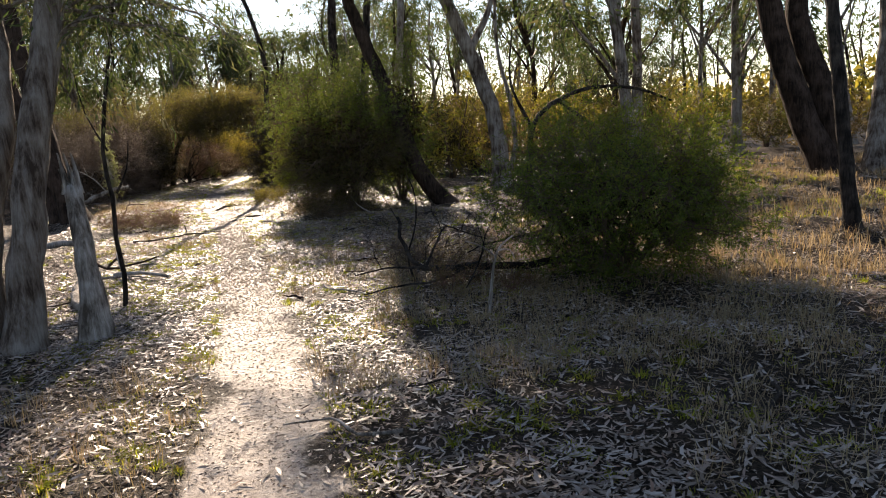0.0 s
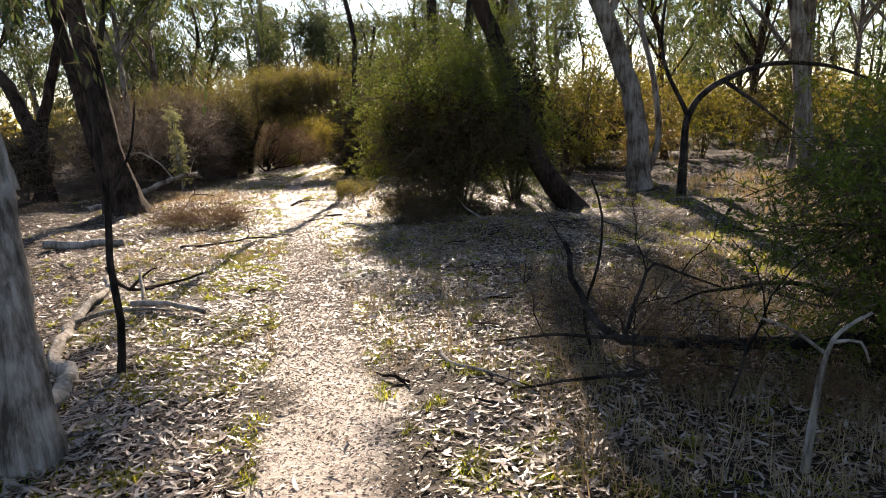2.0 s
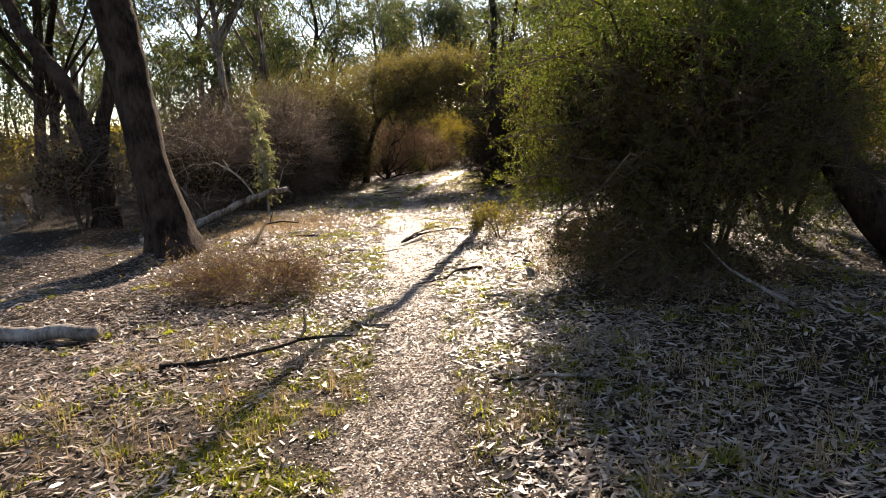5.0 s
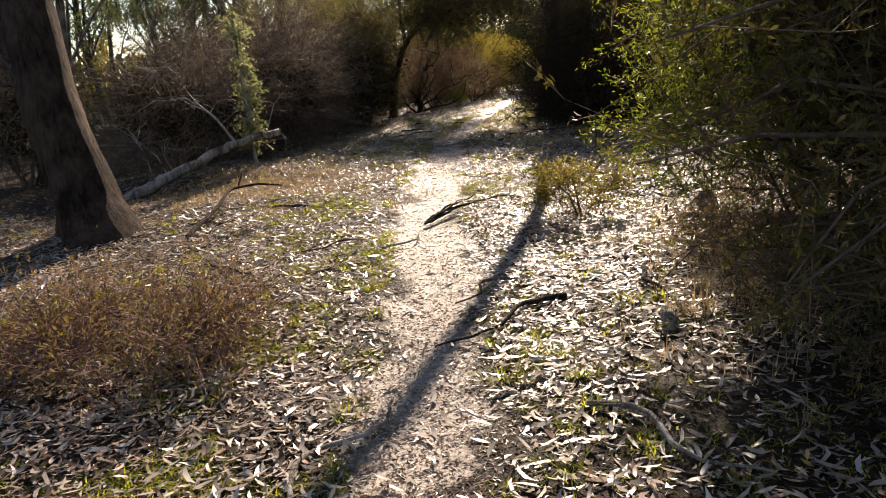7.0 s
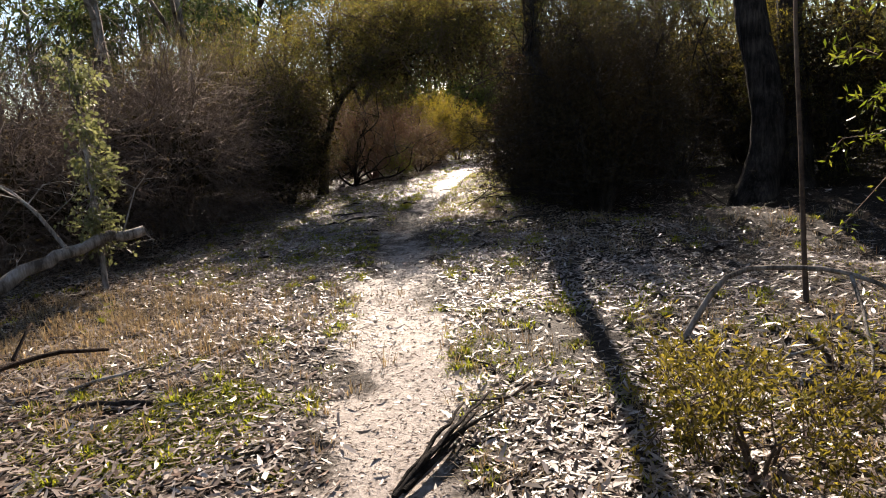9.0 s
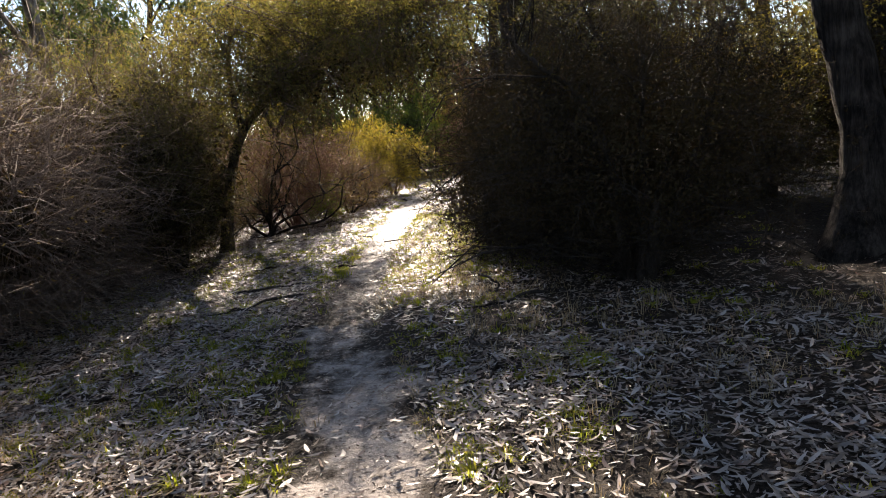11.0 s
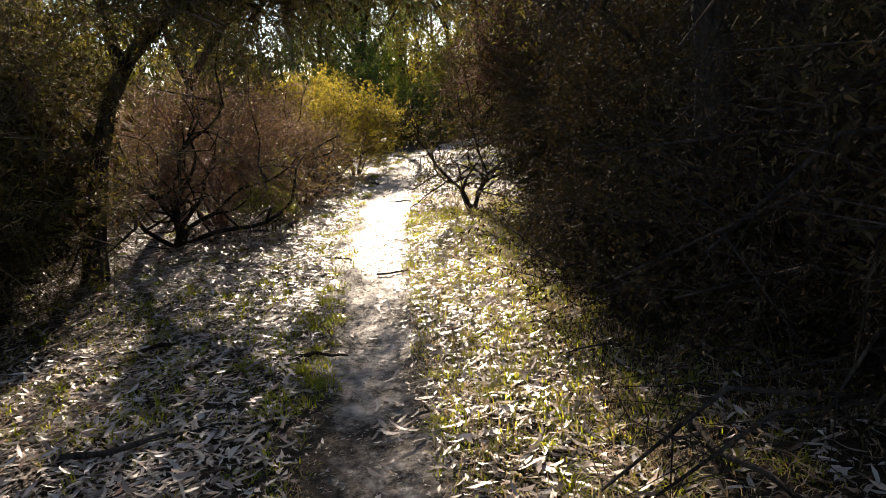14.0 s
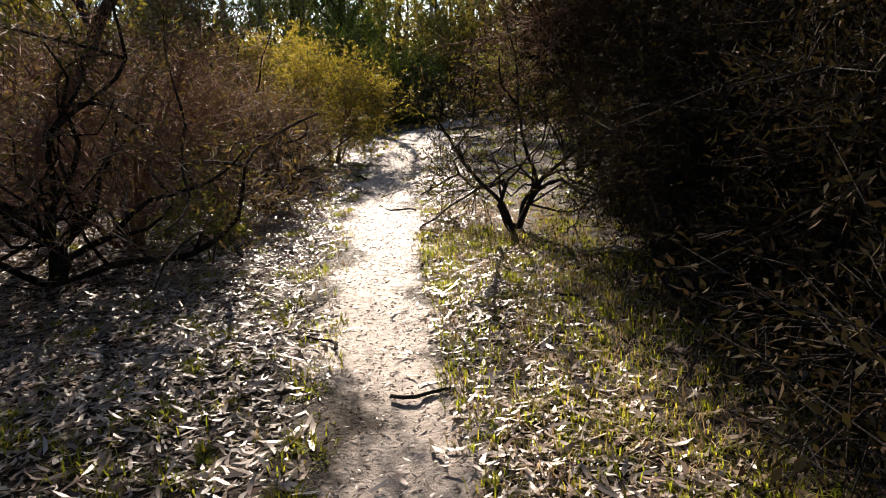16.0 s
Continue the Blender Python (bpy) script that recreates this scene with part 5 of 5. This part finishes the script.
def litter():
    rng = rs(100)
    n = 560000
    y = rng.uniform(0.2, 38, n) - np.abs(rng.normal(0, 0.5, n))
    cx = np.interp(y, TRACK_LINE[:, 1], TRACK_LINE[:, 0])
    o = rng.normal(0, 2.0, n)
    x = cx + o - np.where((y > 21) & (o < 0), 0.9 * rng.uniform(0, 1, n), 0)
    off, hw = track_offset(x, y)
    on = np.clip((np.abs(off) - hw * 0.8) / 0.3, 0.03 + 0.2 * np.exp(-((y - 22.5) / 2.8) ** 2) + 0.06 * np.exp(-((y - 10.4) / 3.7) ** 4), 1)
    on = on * np.where((y > 21.5) & (off > 0.95), 0.15, 1.0)
    keep = rng.uniform(0, 1, n) < on * np.clip(0.58 + 0.5 * wave2(x, y, 1.6) + 0.5 * wave2(y, x, 0.75) + np.where((y > 21) & (off < -0.4), 0.35, 0), 0.08, 1)
    x, y = x[keep], y[keep]
    wx, wy = rng.uniform(-11, -4, 75000), rng.uniform(8, 24, 75000)   # thinner cover away from the path
    wx, wy = np.append(wx, rng.uniform(-1.5, 10, 120000)), np.append(wy, rng.uniform(2.5, 22, 120000))
    wx, wy = wx + rng.normal(0, 1.3, len(wx)), wy + rng.normal(0, 1.3, len(wy))
    far = np.abs(track_offset(wx, wy)[0]) > np.where(wx > -2, 2.4, 1.2)
    x, y = np.append(x, wx[far]), np.append(y, wy[far])
    n = len(x)
    z = ground(x, y) + rng.uniform(0.003, 0.022, n)
    a = rng.uniform(0, 2 * np.pi, n)
    tilt = rng.normal(0, 0.16, n)
    d = np.stack([np.cos(a) * np.cos(tilt), np.sin(a) * np.cos(tilt), np.sin(tilt)], -1)
    roll = rng.normal(0, 0.27, n)
    s = np.stack([-np.sin(a), np.cos(a), np.zeros(n)], -1)
    up = np.cross(d, s)
    s = s * np.cos(roll)[:, None] + up * np.sin(roll)[:, None]
    L = (0.022 + 0.085 * rng.uniform(0, 1, n) ** 1.7)[:, None]
    W = (rng.uniform(0.0042, 0.0075, n))[:, None] * (0.75 + L / 0.15)
    bend = (rng.normal(0, 0.12, n))[:, None] * L
    curl = (rng.uniform(0, 0.12, n))[:, None] * L
    p = np.stack([x, y, z], -1) + np.array([0, 0, 1]) * np.abs(np.sin(tilt))[:, None] * L * 0.5
    c = [p + d * L * k + s * bend * (1 - 4 * k * k) + up * curl * (4 * k * k - 0.4) for k in (-0.5, 0.05, 0.5)]
    b = Buf()
    long = L[:, 0] > 0.062
    v = np.stack([c[0], c[1] - s * W, c[2], c[1] + s * W], 1)[~long]
    b.add(v, np.arange(len(v))[:, None] * 4 + np.arange(4))
    q = [p + d * L * k + s * bend * (1 - 4 * k * k) + up * curl * (4 * k * k - 0.4) for k in (-0.18, 0.22)]
    v = np.stack([c[0], q[0] - s * W, q[1] - s * W * 0.9, c[2], q[1] + s * W * 0.9, q[0] + s * W], 1)[long]
    i = np.arange(len(v))[:, None] * 6
    at = b.n
    b.add(v, i + np.array([0, 1, 5]))
    b.f.append((i + np.array([2, 3, 4]) + at).astype(np.int32))
    b.f.append((i + np.array([1, 2, 4, 5]) + at).astype(np.int32))
    m = 95000                                         # crumbs of bark and twig on the path
    y = np.append(rng.uniform(1.2, 36, m - 55000), rng.normal(10.5, 2.4, 55000))
    x = np.interp(y, TRACK_LINE[:, 1], TRACK_LINE[:, 0]) + rng.normal(0, 0.42, m)
    a = rng.uniform(0, 6.28, m)
    p = np.stack([x, y, ground(x, y) + 0.004], -1)
    leaf_quads(b, rng, p, np.stack([np.cos(a), np.sin(a), rng.normal(0, 0.15, m)], -1), 0.026, 0.0065)
    tagged(new("leaf_litter", b.mesh("leaf_litter", LITTER)), "dry grey-brown gum leaves strewn over the ground", "leaf litter", kind="stuff")


litter()


def blades(buf, rng, x, y, h, lean, w, per, rad):
    """Tufts of bent blades."""
    n = len(x) * per
    i = np.repeat(np.arange(len(x)), per)
    a = rng.uniform(0, 2 * np.pi, n)
    q = rng.uniform(0, 1, n) * rad[i]
    px, py = x[i] + np.cos(a) * q, y[i] + np.sin(a) * q
    p = np.stack([px, py, ground(px, py) - 0.005], -1)
    a = a + rng.normal(0, 0.7, n)
    H = (h[i] * rng.uniform(0.5, 1.2, n))[:, None]
    k = (lean * rng.uniform(0.2, 1.4, n))[:, None]
    d = np.stack([np.cos(a), np.sin(a), np.zeros(n)], -1)
    s = np.stack([-np.sin(a), np.cos(a), np.zeros(n)], -1) * w
    z = np.array([0, 0, 1.0])
    m = p + z * H * 0.6 + d * H * k * 0.3
    e = p + z * H * (1 - 0.25 * k) + d * H * k
    at = buf.n
    buf.add(np.stack([p - s, p + s, m - s * 0.8, m + s * 0.8, e], 1), np.arange(n)[:, None] * 5 + np.array([0, 1, 3, 2]))
    buf.f.append((np.arange(n)[:, None] * 5 + np.array([2, 3, 4]) + at).astype(np.int32))


def carpet(rng, n, spread, lo, hi, mean=0.0, gap=0.0):
    """Places for short grass in loose patches."""
    x, y = scatter(rng, n, spread, lo, hi, mean)
    k = wave2(x, y, 2.3) + 0.8 * wave2(y, x, 5.0) > gap
    return x[k], y[k]


def scatter(rng, n, spread, lo=1.0, hi=38.0, mean=0.0):
    y = rng.uniform(lo, hi, n)
    x = np.interp(y, TRACK_LINE[:, 1], TRACK_LINE[:, 0]) + mean + rng.normal(0, spread, n)
    off, hw = track_offset(x, y)
    k = np.abs(off) > hw * 0.75 + 0.08
    return x[k], y[k]


def grasses():
    rng = rs(110)
    g = Buf()
    x, y = scatter(rng, 3000, 2.0)
    k = wave2(x, y, 1.1) > -0.25
    x, y = x[k], y[k]
    blades(g, rng, x, y, rng.uniform(0.025, 0.07, len(x)), 1.5, 0.0034, 40, rng.uniform(0.03, 0.1, len(x)))
    x, y = scatter(rng, 1700, 0.5, 23.4, 29, 0.75)
    blades(g, rng, x, y, rng.uniform(0.03, 0.075, len(x)), 0.9, 0.003, 8, rng.uniform(0.03, 0.08, len(x)))
    x, y = rng.uniform(0.2, 9, 1500), rng.uniform(9.5, 20, 1500)
    k = wave2(x, y, 0.9) > -0.1
    x, y = x[k], y[k]
    blades(g, rng, x, y, rng.uniform(0.05, 0.12, len(x)), 1.2, 0.004, 16, rng.uniform(0.05, 0.16, len(x)))
    x, y = scatter(rng, 600, 0.8, 20.0, 26.0, -1.3)
    blades(g, rng, x, y, rng.uniform(0.03, 0.08, len(x)), 1.3, 0.003, 12, rng.uniform(0.03, 0.1, len(x)))
    for n, spread, lo, hi, mean in [(9000, 1.1, 2, 22, 0.0), (14000, 0.55, 5, 18, -0.85), (4500, 0.9, 23, 33, 0.4), (6500, 1.8, 3, 20, 2.8)]:
        x, y = carpet(rng, n, spread, lo, hi, mean, 0.05)
        blades(g, rng, x, y, rng.uniform(0.015, 0.042, len(x)), 1.5, 0.0036, 7, rng.uniform(0.02, 0.06, len(x)))
    tagged(new("grass", g.mesh("grass", GRASS)), "small green grass tufts between the dead leaves", "grass", kind="stuff")
    s = Buf()
    x, y = scatter(rng, 6500, 3.0, 1, 22, 1.1)
    k = (wave2(x, y, 0.8) + 0.35 * np.clip((x - np.interp(y, TRACK_LINE[:, 1], TRACK_LINE[:, 0])) / 2, -0.6, 1.5) > 0.12)
    x, y = x[k], y[k]
    blades(s, rng, x, y, rng.uniform(0.05, 0.2, len(x)) * np.where(np.abs(y - 17) < 4.5, 0.5, 1), 1.2, 0.0022, 10, rng.uniform(0.04, 0.14, len(x)))
    x, y = scatter(rng, 2400, 0.55, 22.5, 30, 0.85)
    blades(s, rng, x, y, rng.uniform(0.03, 0.08, len(x)), 1.1, 0.0024, 8, rng.uniform(0.04, 0.1, len(x)))
    x, y = rng.uniform(-0.7, 3.2, 1500), rng.uniform(4.0, 10.5, 1500)
    k = wave2(x, y, 1.7) > -0.2
    x, y = x[k], y[k]
    blades(s, rng, x, y, rng.uniform(0.06, 0.19, len(x)), 1.2, 0.0024, 13, rng.uniform(0.04, 0.15, len(x)))
    x, y = rng.normal(-2.95, 0.3, 260), rng.normal(15.5, 0.55, 260)
    blades(s, rng, x, y, rng.uniform(0.06, 0.16, len(x)), 1.2, 0.0024, 12, rng.uniform(0.04, 0.1, len(x)))
    x, y = rng.normal(-8.3, 0.8, 900), rng.normal(18.3, 0.7, 900)
    blades(s, rng, x, y, rng.uniform(0.04, 0.12, len(x)), 1.1, 0.0024, 12, rng.uniform(0.04, 0.12, len(x)))
    x, y = rng.uniform(2.5, 12, 2200), rng.uniform(6, 20, 2200)
    blades(s, rng, x, y, rng.uniform(0.08, 0.28, len(x)), 0.9, 0.004, 12, rng.uniform(0.05, 0.16, len(x)))
    tagged(new("dry_grass", s.mesh("dry_grass", STRAW)), "straw-coloured dry grass in tangled clumps", "grass", kind="stuff")


grasses()
